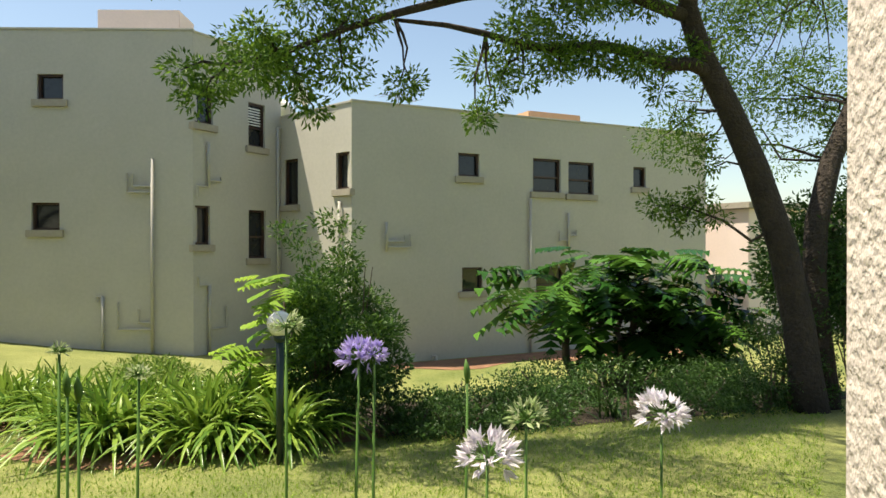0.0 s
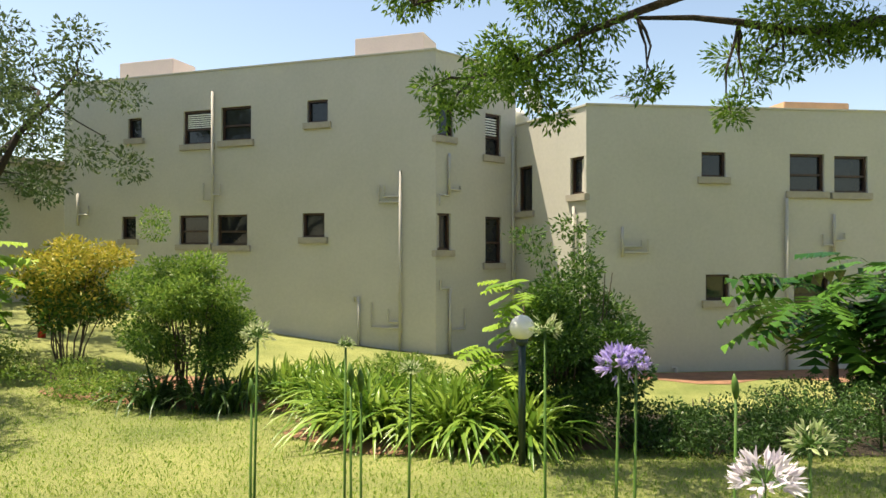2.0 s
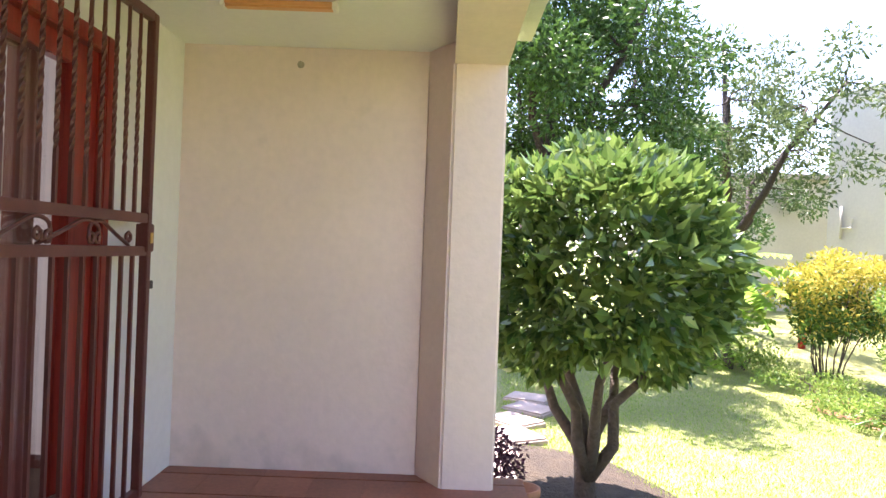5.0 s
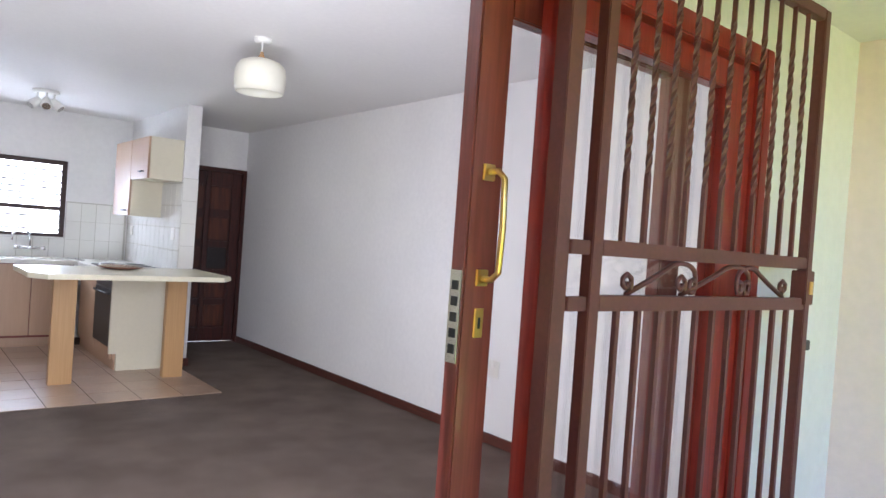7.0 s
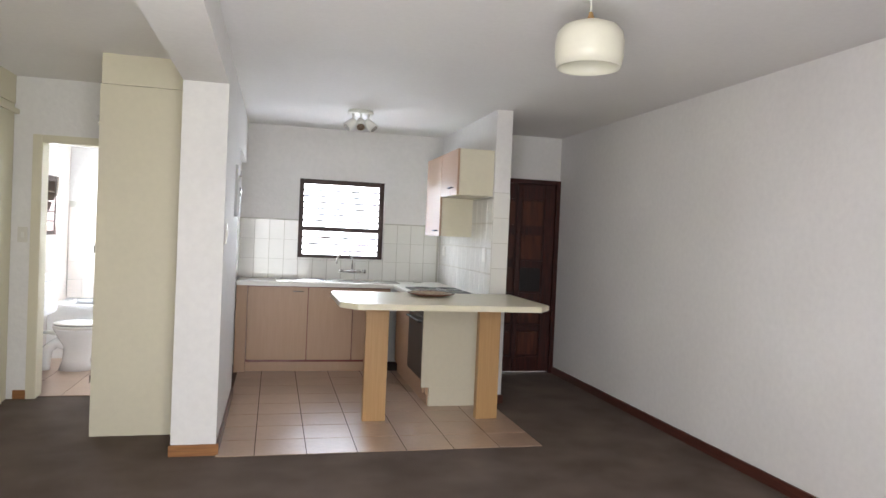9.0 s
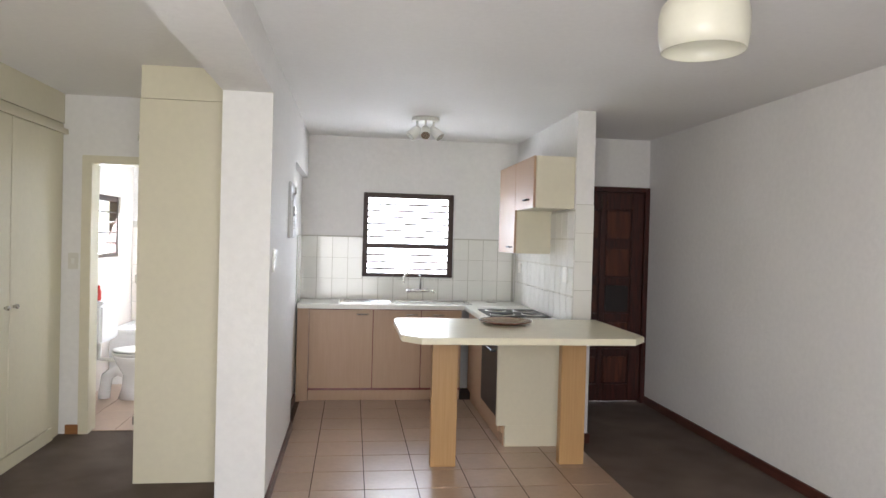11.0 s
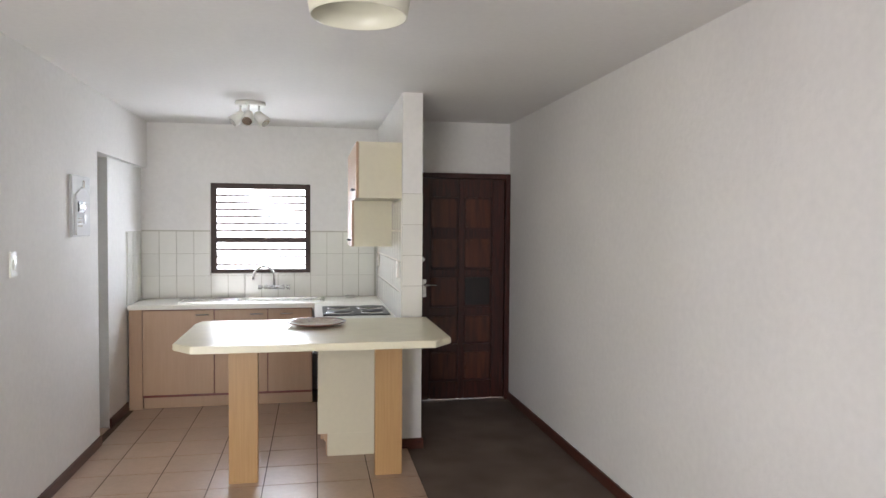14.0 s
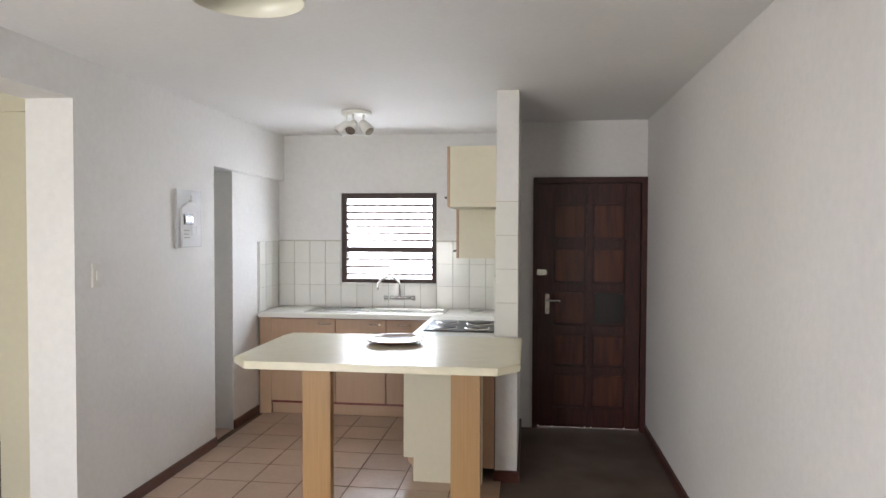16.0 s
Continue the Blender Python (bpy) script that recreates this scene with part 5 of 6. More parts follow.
def shrub(name, label, u, d, rx, h, n, leaf, seed, length=0.06, width=0.025, stems=9, low=0.3, tufts=(), under=""):
    """A many-stemmed shrub with a loose crown; under paints shade into its lower leaves."""
    r = random.Random(seed)
    b = gp(u, d, ground_ud(u, d))
    t = empty(name, label, "shrub", tuple(b))
    for k in range(stems):
        a = r.uniform(0, 6.28)
        q = Vector((math.cos(a) * rx * r.uniform(0.2, 0.7), math.sin(a) * rx * r.uniform(0.2, 0.7), h * r.uniform(0.5, 0.85)))
        part("cane", tb(limb_path((q.x * 0.3, q.y * 0.3, -0.03), q, 0.06, 4, seed + k), [0.014, 0.012, 0.010, 0.008, 0.005], 5), "bark2", t)
    cs, ds_ = [], []
    k_n = 40
    for k in range(k_n):
        a, rr = r.uniform(0, 6.28), rx * math.sqrt(r.random()) * 0.85
        zz = h * (low + (0.9 - low) * r.random() * (1 - 0.3 * (rr / rx) ** 2))
        p, dd = ball_points((math.cos(a) * rr, math.sin(a) * rr, zz), (rx * 0.33, rx * 0.33, h * 0.10), n // k_n, seed + k, 0.2)
        cs.append(p)
        ds_.append(dd)
    for dx, dy, z in tufts:
        p, dd = ball_points((dx, dy, z), (0.22, 0.22, 0.14), 160, seed + 77, 0.2)
        cs.append(p)
        ds_.append(dd)
    cs, ds_ = np.concatenate(cs), np.concatenate(ds_)
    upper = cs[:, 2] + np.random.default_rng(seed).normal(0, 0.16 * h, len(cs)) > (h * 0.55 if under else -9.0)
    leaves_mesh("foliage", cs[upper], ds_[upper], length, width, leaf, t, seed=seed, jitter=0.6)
    # darker leaf colour low down imitates the crown's own shade
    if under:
        leaves_mesh("foliage", cs[~upper], ds_[~upper], length, width, under, t, "lower leaves in darker green, shade put into their colour", seed=seed, jitter=0.6)
    return t


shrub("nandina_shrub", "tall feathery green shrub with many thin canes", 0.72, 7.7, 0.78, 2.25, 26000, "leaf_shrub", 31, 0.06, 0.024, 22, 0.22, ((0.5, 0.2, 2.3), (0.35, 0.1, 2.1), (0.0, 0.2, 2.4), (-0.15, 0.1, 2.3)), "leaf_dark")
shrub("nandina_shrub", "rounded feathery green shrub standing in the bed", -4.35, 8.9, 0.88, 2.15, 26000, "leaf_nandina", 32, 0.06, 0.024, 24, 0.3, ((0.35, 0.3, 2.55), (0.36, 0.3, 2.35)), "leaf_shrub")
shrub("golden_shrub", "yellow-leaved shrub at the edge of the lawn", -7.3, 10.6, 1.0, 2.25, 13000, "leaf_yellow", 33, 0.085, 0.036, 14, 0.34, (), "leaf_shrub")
shrub("fern_shrub", "bright green ferny shrub among the strap leaves", -1.35, 8.6, 0.6, 0.9, 3500, "leaf_nandina", 34, 0.07, 0.018, 8, 0.3)
shrub("purple_shrub", "small dark purple leaved shrub beside the path", -4.25, 2.35, 0.35, 0.55, 1500, "leaf_purple", 35, 0.05, 0.022, 8, 0.3)
for k, (u, d, rx, h) in enumerate(((3.6, 8.6, 0.9, 0.7), (5.0, 8.8, 1.0, 0.75), (6.4, 8.9, 0.9, 0.8), (2.4, 8.2, 0.7, 0.6), (1.5, 7.5, 0.6, 0.5), (4.4, 9.8, 0.9, 0.8), (-6.4, 9.2, 0.9, 0.45), (-5.4, 8.6, 0.7, 0.4), (-8.2, 9.6, 0.9, 0.6), (7.9, 9.4, 1.0, 1.6), (6.9, 11.2, 1.2, 1.5), (6.2, 7.6, 0.55, 0.75), (7.3, 7.2, 0.6, 1.9), (6.75, 7.6, 0.5, 1.5), (5.3, 7.7, 0.7, 0.6), (2.0, 7.3, 0.7, 0.5), (3.0, 7.6, 0.7, 0.55))):
    shrub("low_shrub", "low dark green ground cover shrub", u, d, rx, h, 2600, "leaf_dark" if u > 0 else "leaf_nandina", 50 + k, 0.05, 0.024, 6, 0.1)


def strap_mesh(lean, twist):
    """One long arching strap leaf of unit length, keeled along the middle."""
    verts, faces = [], []
    for j in range(7):
        f = j / 6
        w = 0.025 * (0.75 + 0.6 * f) * (1 - f ** 3.5)
        y, z = lean * f ** 1.3 * 0.85, f - lean * 0.80 * f ** 2.4
        x = twist * f * f
        verts += [(x - w, y, z), (x, y + 0.006, z - 0.010), (x + w, y, z)]
    for j in range(6):
        q = 3 * j
        faces += [(q, q + 1, q + 4, q + 3), (q + 1, q + 2, q + 5, q + 4)]
    me = bpy.data.meshes.new("strap_leaf")
    me.from_pydata(verts, [], faces)
    for p in me.polygons:
        p.use_smooth = True
    return me


STRAPS = {}
for leaf_name in ("leaf_strap", "leaf_strap_shaded"):
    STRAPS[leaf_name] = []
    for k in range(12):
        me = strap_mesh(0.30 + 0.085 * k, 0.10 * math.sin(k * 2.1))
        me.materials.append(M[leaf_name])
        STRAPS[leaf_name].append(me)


def straps(name, label, u, d, count, length, seed, leaf="leaf_strap"):
    """A clump of long arching strap leaves."""
    r = random.Random(seed)
    t = empty(name, label, "plant", tuple(gp(u, d, ground_ud(u, d))), "clumps of agapanthus")
    for k in range(count):
        ob = new("strap_leaf", STRAPS[leaf][r.randrange(12)])
        ob.parent = t
        sc = length * r.uniform(0.6, 1.12)
        ob.matrix_basis = Matrix.Translation((r.gauss(0, 0.09), r.gauss(0, 0.09), 0)) @ Euler((0, 0, r.uniform(0, 6.283))).to_matrix().to_4x4() @ Matrix.Diagonal((sc, sc, sc, 1))
    return t


r = random.Random(3)
for k in range(56):
    u = -2.35 + 2.85 * r.random()
    d = 6.75 + 0.16 * abs(u) + r.random() * 1.6
    straps("agapanthus_clump", "clump of bright green arching strap leaves", u, d, 58, 0.98, 100 + k)
for k in range(16):
    straps("agapanthus_clump", "clump of strap leaves in the far bed", -3.7 + 1.5 * r.random(), 8.9 + 1.2 * r.random(), 40, 0.85, 160 + k)
# clumps in shaded places take the darkened copy, their shade being painted
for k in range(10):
    straps("agapanthus_clump", "strap leaves at the shrub's foot, shade put into their colour", -5.0 + 1.6 * r.random(), 8.2 + 0.5 * r.random(), 24, 0.75, 190 + k, "leaf_strap_shaded")
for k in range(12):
    straps("agapanthus_clump", "strap leaves in the shaded bed, darkened in colour for the shade", 0.7 + 6.5 * r.random(), 7.7 + 0.6 * r.random(), 24, 0.6, 220 + k, "leaf_strap_shaded")
for k in range(20):
    u = -1.5 + 2.9 * (k + r.random()) / 20
    straps("agapanthus_clump", "strap leaves growing beside the patio", u, 2.25 + 0.35 * r.random(), 11, 0.80, 250 + k)

# philodendron: big cut leaves on leaning stems
def cut_leaf(L):
    """A broad leaf cut into pointed lobes."""
    bm = bmesh.new()
    mid = [bm.verts.new((0, L * f, -0.25 * L * f * f)) for f in (0, 0.2, 0.4, 0.6, 0.8, 1.0)]
    for s in (-1, 1):
        for k in range(5):
            f = 0.1 + 0.18 * k
            w = L * (0.52, 0.55, 0.48, 0.38, 0.22)[k]
            tip = bm.verts.new((s * w, L * (f + 0.14), -0.25 * L * f - 0.12 * L))
            q = bm.verts.new((s * w * 0.55, L * (f + 0.19), -0.22 * L * f))
            bm.faces.new((mid[k], tip, q, mid[k + 1]) if s < 0 else (mid[k + 1], q, tip, mid[k]))
    return bm


rv = Vector((RIGHT.x, RIGHT.y, 0))


def philodendron(label, u, d, heads, count, size, leaf, thick, seed):
    """Leaning stems, each with a head of large cut leaves; heads are (sideways, height)."""
    r = random.Random(seed)
    ph = empty("philodendron", label, "plant", tuple(gp(u, d, ground_ud(u, d))))
    leaf_mesh = mesh_of("cut_leaf", cut_leaf(size), leaf, True)
    for du, hz in heads:
        top = rv * du + Vector((0, 0, hz))
        part("stem", tb(limb_path(rv * du * 0.45 + Vector((0, 0, -0.05)), top, 0.12, 6, int(du * 10)), [thick * (1 - 0.09 * k) for k in range(7)], 9), "bark2", ph, smooth=True)
        for k in range(count):
            a, el = r.uniform(0, 6.28), r.uniform(-0.95, 0.8)
            off = Vector((math.cos(a) * math.cos(el), math.sin(a) * math.cos(el), math.sin(el))) * r.uniform(0.35, 0.75) * size / 0.8
            lf = new("leaf", leaf_mesh)
            lf.parent = ph
            sc = r.uniform(0.6, 1.05)
            lf.matrix_basis = Matrix.Translation(top + off) @ Euler((el * 0.5 - 0.2, r.uniform(-0.3, 0.3), a - math.pi / 2)).to_matrix().to_4x4() @ Matrix.Diagonal((sc, sc, sc, 1))


philodendron("large tree philodendron with deeply cut glossy leaves", 5.65, 11.0, [(-1.0, 1.85), (0.0, 2.15), (0.9, 2.1), (1.7, 1.7), (0.4, 1.3), (1.3, 1.0), (2.2, 1.1)], 44, 0.8, "leaf_philo", 0.09, 17)
philodendron("young philodendron with bright cut leaves among the shrubs", 0.15, 7.75, [(-0.22, 1.0), (0.0, 1.65), (0.1, 1.25), (-0.1, 0.8)], 17, 0.36, "leaf_cut", 0.025, 18)
philodendron("slender philodendron with bright cut leaves beside the golden shrub", -8.3, 9.45, [(0.0, 1.6), (0.15, 1.35), (-0.3, 0.5)], 22, 0.6, "leaf_cut", 0.06, 19)

# garden lamp with an opal globe
lp = gp(0.10, 6.25, ground_ud(0.10, 6.25))
gl = empty("garden_lamp", "white globe garden lamp on a dark green post", "lamp", tuple(lp))
part("post", tb([(0, 0, -0.05), (0, 0, 1.15)], 0.034, 14), "postgreen", gl, smooth=True)
part("collar", lathe([(0.034, 1.10), (0.055, 1.12), (0.06, 1.16), (0.0, 1.165)], 20), "postgreen", gl, smooth=True)
part("globe", lathe([(0, 1.155)] + [(0.115 * math.sin(a), 1.265 - 0.115 * math.cos(a)) for a in [math.pi * k / 16 for k in range(1, 16)]] + [(0, 1.38)], 32), "globe", gl, "opal white globe", True)

# agapanthus in flower beside the patio


def flower(u, d, z, size, mode, seed, lean=0.0):
    b = gp(u, d, ground_ud(u, d))
    t = empty("agapanthus_flower", {"open": "tall agapanthus stem with a lilac flower head", "pale": "agapanthus stem with a pale open flower head", "seed": "agapanthus stem with a green and white opening head", "bud": "agapanthus stem with a closed green bud"}[mode], "flower", tuple(b), "agapanthus flowers")
    h = z - b.z
    part("stalk", tb([(lean * 0.6, 0, -0.02), (lean * 0.4, 0, h * 0.4), (0, 0, h)], [0.007, 0.006, 0.005], 7), "stem", t, smooth=True)
    rr = np.random.default_rng(seed)
    if mode == "bud":
        part("bud", tb([(0, 0, h - 0.01), (0, 0, h + 0.02), (0.003, 0, h + 0.05), (0.006, 0, h + 0.085)], [0.006, 0.014, 0.013, 0.002], 9), "stem", t, smooth=True)
        return
    n = 46
    dv = rr.normal(0, 1, (n, 3))
    dv[:, 2] = np.abs(dv[:, 2]) * 0.9 - 0.25
    dv /= np.linalg.norm(dv, axis=1)[:, None]
    bm = bmesh.new()
    for q in dv:
        tube(bm, [(0, 0, h), Vector((0, 0, h)) + Vector(q) * size * 0.62], [0.0018, 0.0014], 4)
    part("umbel", bm, "stem", t)
    cs, ds_ = [], []
    for q in dv:
        for k in range(5 if mode != "seed" else 2):
            cs.append(np.array([0, 0, h]) + q * size * 0.58)
            ds_.append(q + rr.normal(0, 0.35, 3))
    leaves_mesh("petals", cs, ds_, size * 0.48, size * 0.15, {"open": "petal", "pale": "petal_w", "seed": "petal_g"}[mode], t, seed=seed, jitter=0.12)


def sight(px, py, d):
    return ((px - 784) / 1200 * d, d, 1.3 - (py - 441) / 1200 * d)


for px, py, d, s, mode, ln in ((962, 642, 2.4, 0.085, "open", 0.05), (990, 635, 2.35, 0.05, "open", 0.02), (1203, 838, 2.2, 0.115, "pale", 0.03), (1277, 768, 2.3, 0.085, "seed", 0.0), (1560, 778, 2.4, 0.11, "pale", 0.0),
                               (317, 598, 2.7, 0.075, "seed", 0.06), (480, 612, 2.6, 0.04, "seed", 0.02), (835, 582, 2.5, 0.07, "seed", 0.0), (598, 655, 2.6, 0.05, "seed", 0.03), (1158, 690, 2.6, 0.03, "bud", 0.02), (305, 715, 2.5, 0.03, "bud", 0.04), (508, 690, 2.6, 0.03, "bud", 0.0), (490, 680, 2.7, 0.03, "bud", 0.0)):
    u, d, z = sight(px, py, d)
    flower(u, d, z, s, mode, int(px), ln)

# succulent rosettes
for k, (u, d) in enumerate(((-0.22, 2.35), (-0.05, 2.40), (0.05, 2.28))):
    b = gp(u, d, ground_ud(u, d))
    t = empty("succulent", "pale green rosette succulent beside the patio", "plant", tuple(b), "succulents")
    part("stalk", tb([(0, 0, -0.02), (0, 0, 0.62)], [0.02, 0.018], 8), "stem", t)
    for ring, (cnt, L, el) in enumerate(((9, 0.13, 0.25), (7, 0.11, 0.6), (5, 0.08, 1.0))):
        for j in range(cnt):
            a = 6.283 * j / cnt + ring * 0.4
            dv = Vector((math.cos(a) * math.cos(el), math.sin(a) * math.cos(el), math.sin(el)))
            c = Vector((0, 0, 0.60 + 0.012 * ring))
            bm = tb([c + dv * 0.01, c + dv * L * 0.4, c + dv * L * 0.8 + Vector((0, 0, 0.01)), c + dv * L + Vector((0, 0, 0.025))], [0.010, 0.022, 0.028, 0.004], 8)
            part("leaf", bm, "succulent", t, smooth=True)

# red post and its small companions on the lawn's far side
pr = gp(-9.2, 12.6, ground_ud(-9.2, 12.6))
t = empty("hydrant_post", "red painted hydrant post on the lawn", "post", tuple(pr))
part("pipe", tb([(0, 0, -0.05), (0, 0, 1.2)], 0.07, 12), "redpaint", t, smooth=True)
part("cap", lathe([(0.07, 1.15), (0.10, 1.17), (0.10, 1.27), (0.0, 1.32)], 16), "redpaint", t, smooth=True)
part("valve", tb([(-0.2, 0, 0.95), (0.2, 0, 0.95)], 0.045, 10), "redpaint", t, smooth=True)

# planting beds: earth laid on the lawn, the littered ones darkened for shade


def bed_sheet(name, label, cu, cd, ru, rd, material, seed):
    """An irregular bed lying on the ground."""
    bm = bmesh.new()
    rings = []
    for f in (0.02, 0.35, 0.7, 1.0):
        ring = []
        for k in range(48):
            a = 2 * math.pi * k / 48
            w = 1 + 0.10 * math.sin(3 * a + seed) + 0.05 * math.sin(7 * a + 2 * seed)
            u, d = cu + ru * f * w * math.cos(a), cd + rd * f * w * math.sin(a)
            ring.append(bm.verts.new((*spot_at(u, d), ground_ud(u, d) + (0.05 if f < 0.9 else 0.008))))
        rings.append(ring)
    for r0, r1 in zip(rings, rings[1:]):
        for k in range(48):
            bm.faces.new((r0[k], r0[(k + 1) % 48], r1[(k + 1) % 48], r1[k]))
    bm.faces.new(rings[0])
    bmesh.ops.recalc_face_normals(bm, faces=bm.faces)
    return tagged(part(name, bm, material, smooth=True), label, "bed", kind="structure")


bed_sheet("planting_bed", "reddish earth planting bed under the strap leaves", -0.75, 7.7, 1.95, 1.15, "soil", 1)
bed_sheet("planting_bed", "earth bed with leaf litter under the shrubs, shade in its colour", 4.6, 9.3, 4.2, 1.9, "mulch_shaded", 2)
bed_sheet("planting_bed", "earth bed along the far side of the lawn", -4.4, 9.6, 2.2, 1.3, "soil", 3)
bed_sheet("planting_bed", "earth bed with litter beside the round bush and path, dappled shade in its colour", -4.4, 2.6, 1.9, 1.25, "mulch_shaded", 4)

# stepping stones and pots by the patio
for k in range(6):
    x, y = 1.4 + 0.62 * k, -2.5 - 0.16 * k + 0.1 * (k % 2)
    st = part("stepping_stone", bx((-0.27, -0.22, -0.06), (0.27, 0.22, 0.035), 0.02), "paving")
    st.matrix_basis = pose(x, y, ground_at(x, y) + 0.02, 0, 0, 13 * k)
    tagged(st, "flat pale stepping stone on the earth", "paving stone", "stepping stones")
for k, (x, y, rad, hgt, m) in enumerate(((0.26, -2.62, 0.10, 0.22, "terracotta"), (0.12, -2.50, 0.06, 0.28, "white"))):
    pz = ground_at(x, y)
    pt = empty("flower_pot", "empty terracotta flower pot beside the pillar" if k == 0 else "white plastic pot beside the pillar", "pot", (x, y, pz + 0.10))
    part("pot", lathe([(0, 0), (rad * 0.75, 0), (rad, hgt - 0.04), (rad * 1.1, hgt - 0.04), (rad * 1.1, hgt), (rad * 0.92, hgt), (rad * 0.7, 0.02), (0, 0.02)], 28), m, pt, smooth=True)
kb = part("kerb_block", bx((-0.16, -0.14, -0.3), (0.5, 0.2, 0.095), 0.015), "paving")
kb.matrix_basis = pose(0.20, -2.62, ground_at(0.2, -2.62), 0, 0, 0)
tagged(kb, "rough concrete block beside the pillar", "block")

# grass
rg = np.random.default_rng(5)
n = 120000
dd = 1.6 + 10.0 * rg.random(n) ** 1.4
uu = (rg.random(n) * 2.6 - 1.65) * dd
keep = ((uu + 0.75) / 1.9) ** 2 + ((dd - 7.7) / 1.1) ** 2 > 1
uu, dd = uu[keep], dd[keep]
xy = np.array(EYE)[None] + uu[:, None] * np.array(RIGHT)[None] + dd[:, None] * np.array(AHEAD)[None]
zz = np.array([ground_ud(a, b) for a, b in zip(uu, dd)])
g = leaves_mesh("grass", np.column_stack([xy, zz]), np.tile([0, 0, 1.0], (len(uu), 1)), 0.034, 0.009, "grassblade", seed=8, jitter=0.45)
tagged(g, "short green lawn grass blades", "grass", kind="stuff")

# ---- tiles, last ----


def tile_mesh(name, sx, sy, sz, material, bevel=0.003):
    return mesh_of(name, bx((0, 0, 0), (sx, sy, sz), bevel), material)


def lay(name, mesh, parent, at, rot=(0, 0, 0)):
    ob = new(name, mesh)
    ob.parent = parent
    ob.matrix_basis = pose(*at, *rot)
    return ob


# kitchen floor: square tiles with dark joints
S = 0.32
bed = part("floor_kitchen", bx((-3.235, 3.562, -0.02), (-1.10, 6.62, 0.003)), "grout")
tagged(bed, "beige square ceramic kitchen floor tiles with dark joints", "floor", kind="structure")
for i in range(-2, 5):
    for j in range(10):
        a, b = -2.685 + i * S + 0.003, -2.685 + (i + 1) * S - 0.003
        c, d = 3.56 + j * S + 0.003, 3.56 + (j + 1) * S - 0.003
        a, b, d = max(a, -3.233), min(b, -1.10), min(d, 6.12)
        if b - a < 0.02 or d - c < 0.02:
            continue
        lay("floor_tile", tile_mesh("floor_tile", b - a, d - c, 0.004, "tile", 0.0015), bed, (a, c, 0.003))
for j in range(2):
    lay("floor_tile", tile_mesh("floor_tile", 0.5, 0.21, 0.004, "tile", 0.0015), bed, (-3.79, 5.175 + j * 0.213, 0.003))
bed = part("floor_bathroom", bx((-5.13, 5.20, -0.02), (-3.95, 6.82, 0.003)), "grout")
tagged(bed, "pale square bathroom floor tiles", "floor", kind="structure")
m_b = tile_mesh("floor_tile", 0.29, 0.29, 0.004, "tile", 0.0015)
for i in range(4):
    for j in range(6):
        lay("floor_tile", m_b, bed, (-5.125 + i * 0.295, 5.21 + j * 0.27, 0.003))
# kitchen wall tiles, three rows: behind the counter, on both sides
tw, th = 0.148, 0.205
backing = wall("splashback_back", (-3.285, 6.6165, 0.893), (-1.152, 6.6195, 1.51), "wgrout", "x", [(-2.69, -1.78, 1.12, 1.52)])
tagged(backing, "white glazed wall tiles behind the counter", "tiles", kind="structure")
m_t = tile_mesh("wall_tile", tw - 0.003, 0.006, th - 0.003, "walltile", 0.0015)
for k in range(14):
    for r in range(3):
        x, z = -3.283 + k * (tw + 0.003), 0.895 + r * th
        if x + tw > -1.15:
            continue
        if x + tw > -2.69 and x < -1.78 and z + th > 1.12:
            for c, d, top in ((x, min(x + tw, -2.69), z + th), (max(x, -1.78), x + tw, z + th), (max(x, -2.69), min(x + tw, -1.78), 1.118)):
                if d - c > 0.012 and top - z > 0.012:
                    lay("wall_tile", tile_mesh("wall_tile", d - c - 0.003, 0.006, top - z - 0.003, "walltile", 0.001), backing, (c, 6.611, z))
            continue
        lay("wall_tile", m_t, backing, (x, 6.611, z))
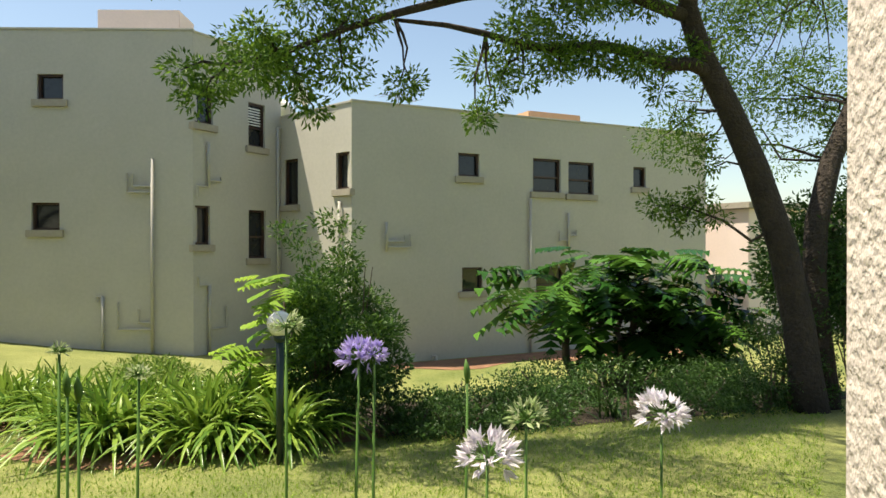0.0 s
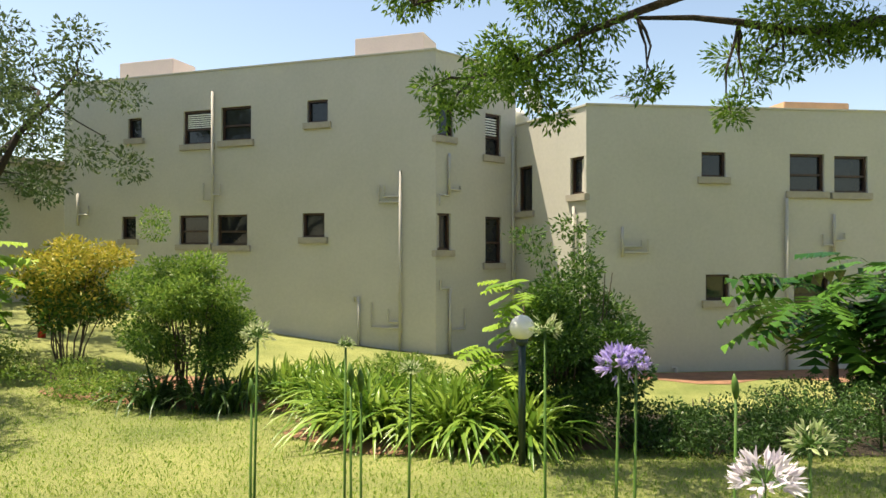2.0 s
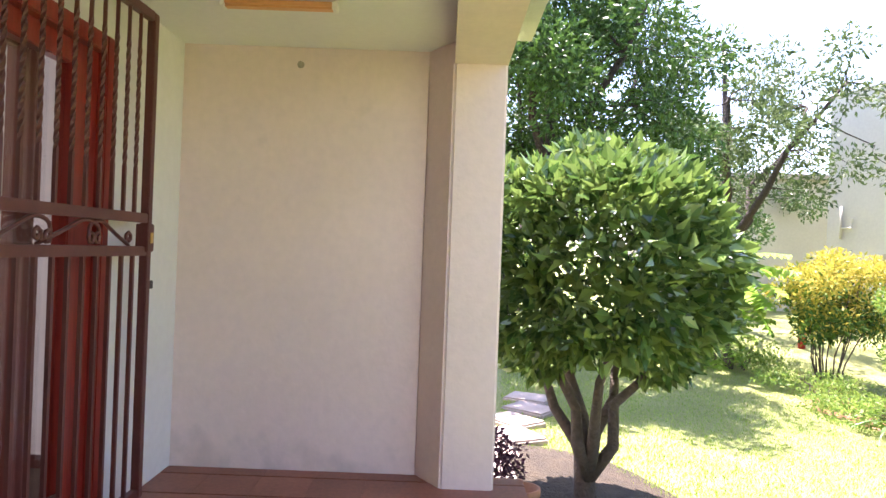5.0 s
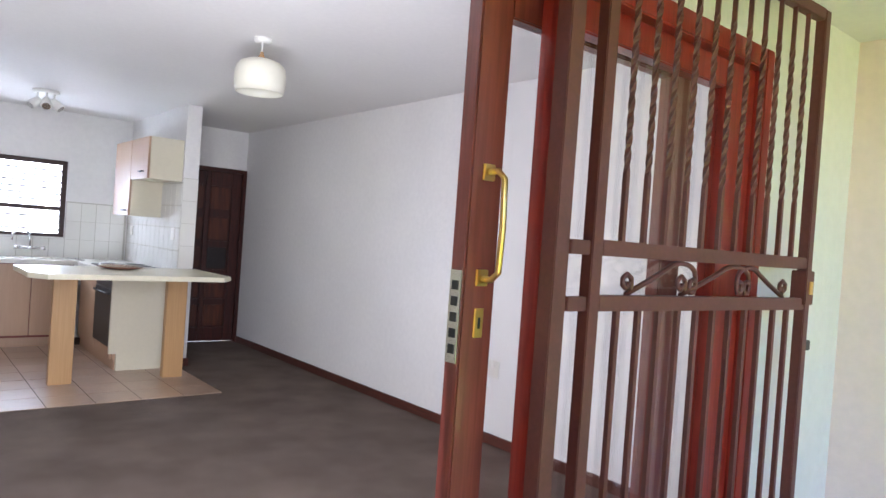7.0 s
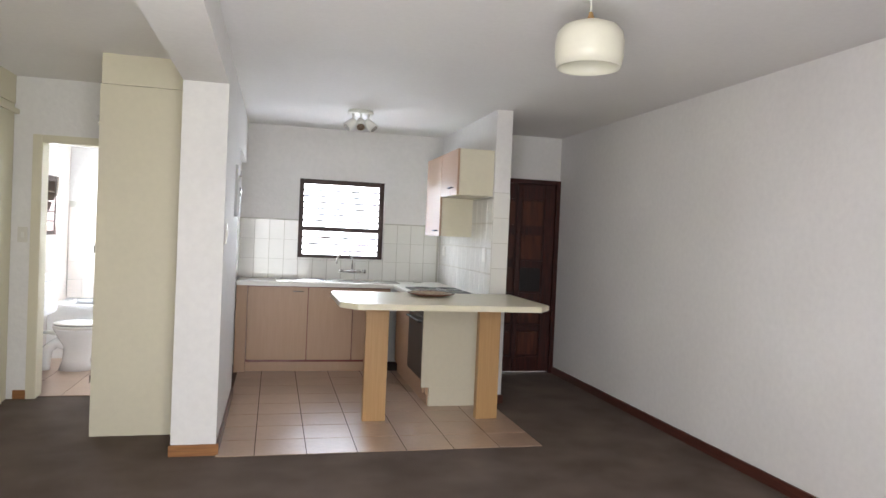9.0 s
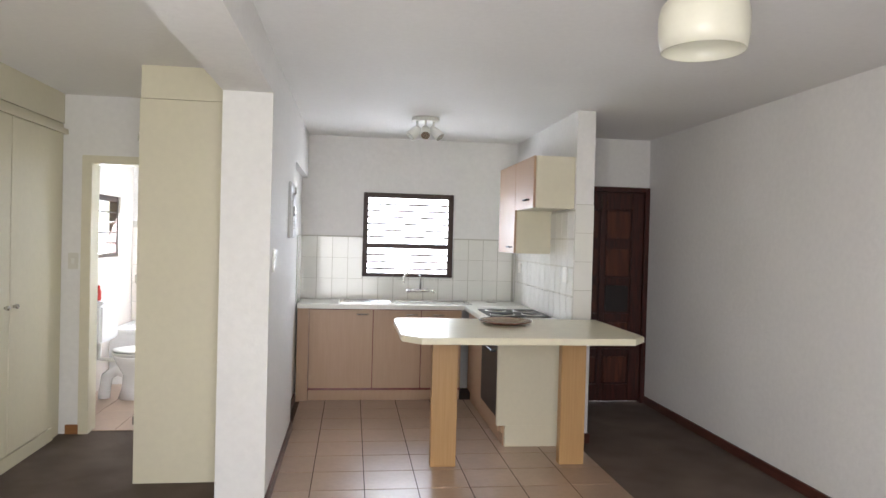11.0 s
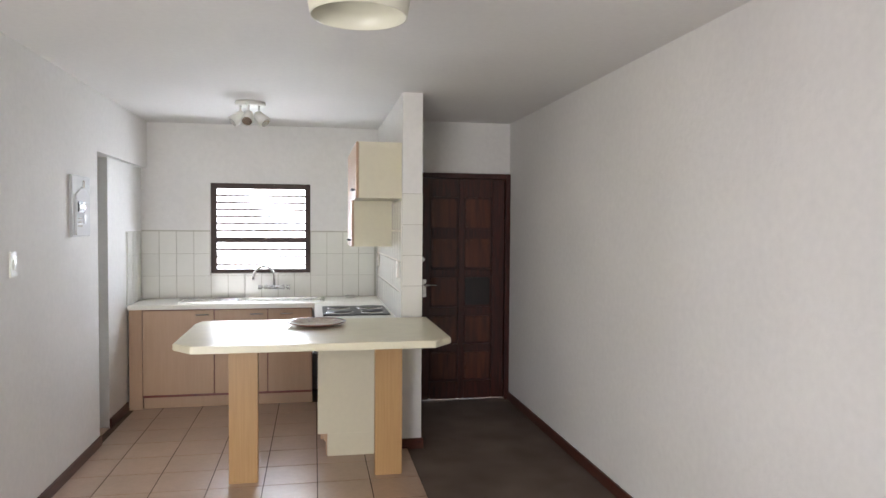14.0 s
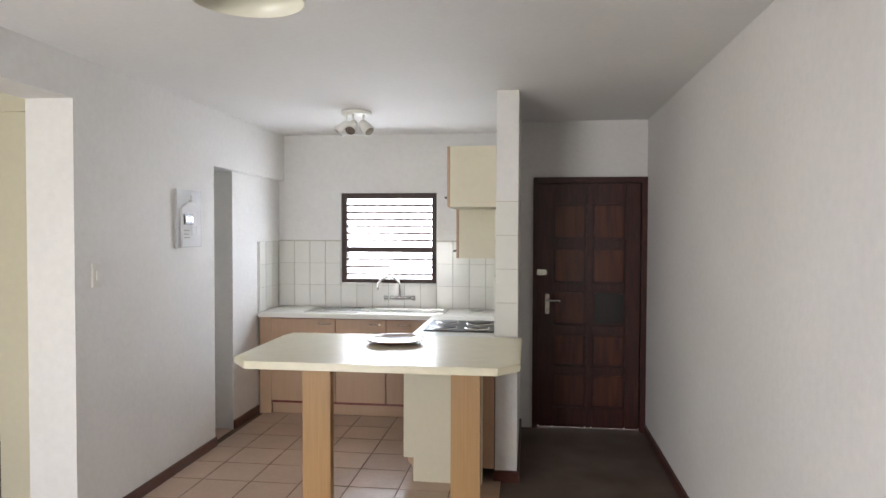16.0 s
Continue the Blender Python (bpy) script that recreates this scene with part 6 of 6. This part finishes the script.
backing = part("splashback_pier", bx((-1.1425, 4.752, 0.893), (-1.1395, 6.61, 1.76)), "wgrout")
tagged(backing, "white glazed wall tiles on the partition", "tiles", kind="structure")
for k in range(12):
    for r in range(4):
        lay("wall_tile", m_t, backing, (-1.142, 4.754 + k * (tw + 0.003), 0.895 + r * 0.216), (0, 0, 90))
backing = part("splashback_west", bx((-3.2915, 6.10, 0.893), (-3.2885, 6.61, 1.51)), "wgrout")
tagged(backing, "white glazed wall tiles beside the counter", "tiles", kind="structure")
for k in range(3):
    for r in range(3):
        lay("wall_tile", m_t, backing, (-3.283, 6.13 + k * (tw + 0.003), 0.895 + r * th), (0, 0, 90))
backing = part("pier_tiles", bx((-1.138, 4.7475, 0.94), (-1.002, 4.7505, 1.80)), "wgrout")
tagged(backing, "column of white tiles on the partition's end", "tiles", kind="structure")
m_p = tile_mesh("wall_tile", 0.142, 0.008, 0.211, "walltile", 0.002)
for r in range(4):
    lay("wall_tile", m_p, backing, (-1.141, 4.741, 0.94 + r * 0.215))
# bathroom wall tiles
backing = part("bath_splashback", bx((-5.128, 7.492, 0.55), (-3.952, 7.4995, 1.62)), "wgrout")
tagged(backing, "pale patterned bathroom wall tiles", "tiles", kind="structure")
m_q = tile_mesh("wall_tile", 0.147, 0.006, 0.197, "bathtile", 0.0015)
for k in range(7):
    for r in range(5):
        x = -5.125 + k * 0.15
        lay("wall_tile", m_q, backing, (x, 7.486, 0.555 + r * 0.2))
# patio floor tiles
m_f = tile_mesh("quarry_tile", 0.292, 0.292, 0.012, "quarry", 0.003)
for i in range(15):
    for j in range(7):
        if -4.5 + i * 0.3 + 0.292 < 0.12 and -2.60 + j * 0.29 + 0.29 < -0.57:
            lay("quarry_tile", m_f, slab, (-4.5 + i * 0.3, -2.60 + j * 0.29, -0.012))
m_g = tile_mesh("quarry_tile", 0.115, 0.292, 0.012, "quarry", 0.003)
for j in range(7):
    if -2.60 + j * 0.29 + 0.29 < -0.57:
        lay("quarry_tile", m_g, slab, (0.002, -2.60 + j * 0.29, -0.012))
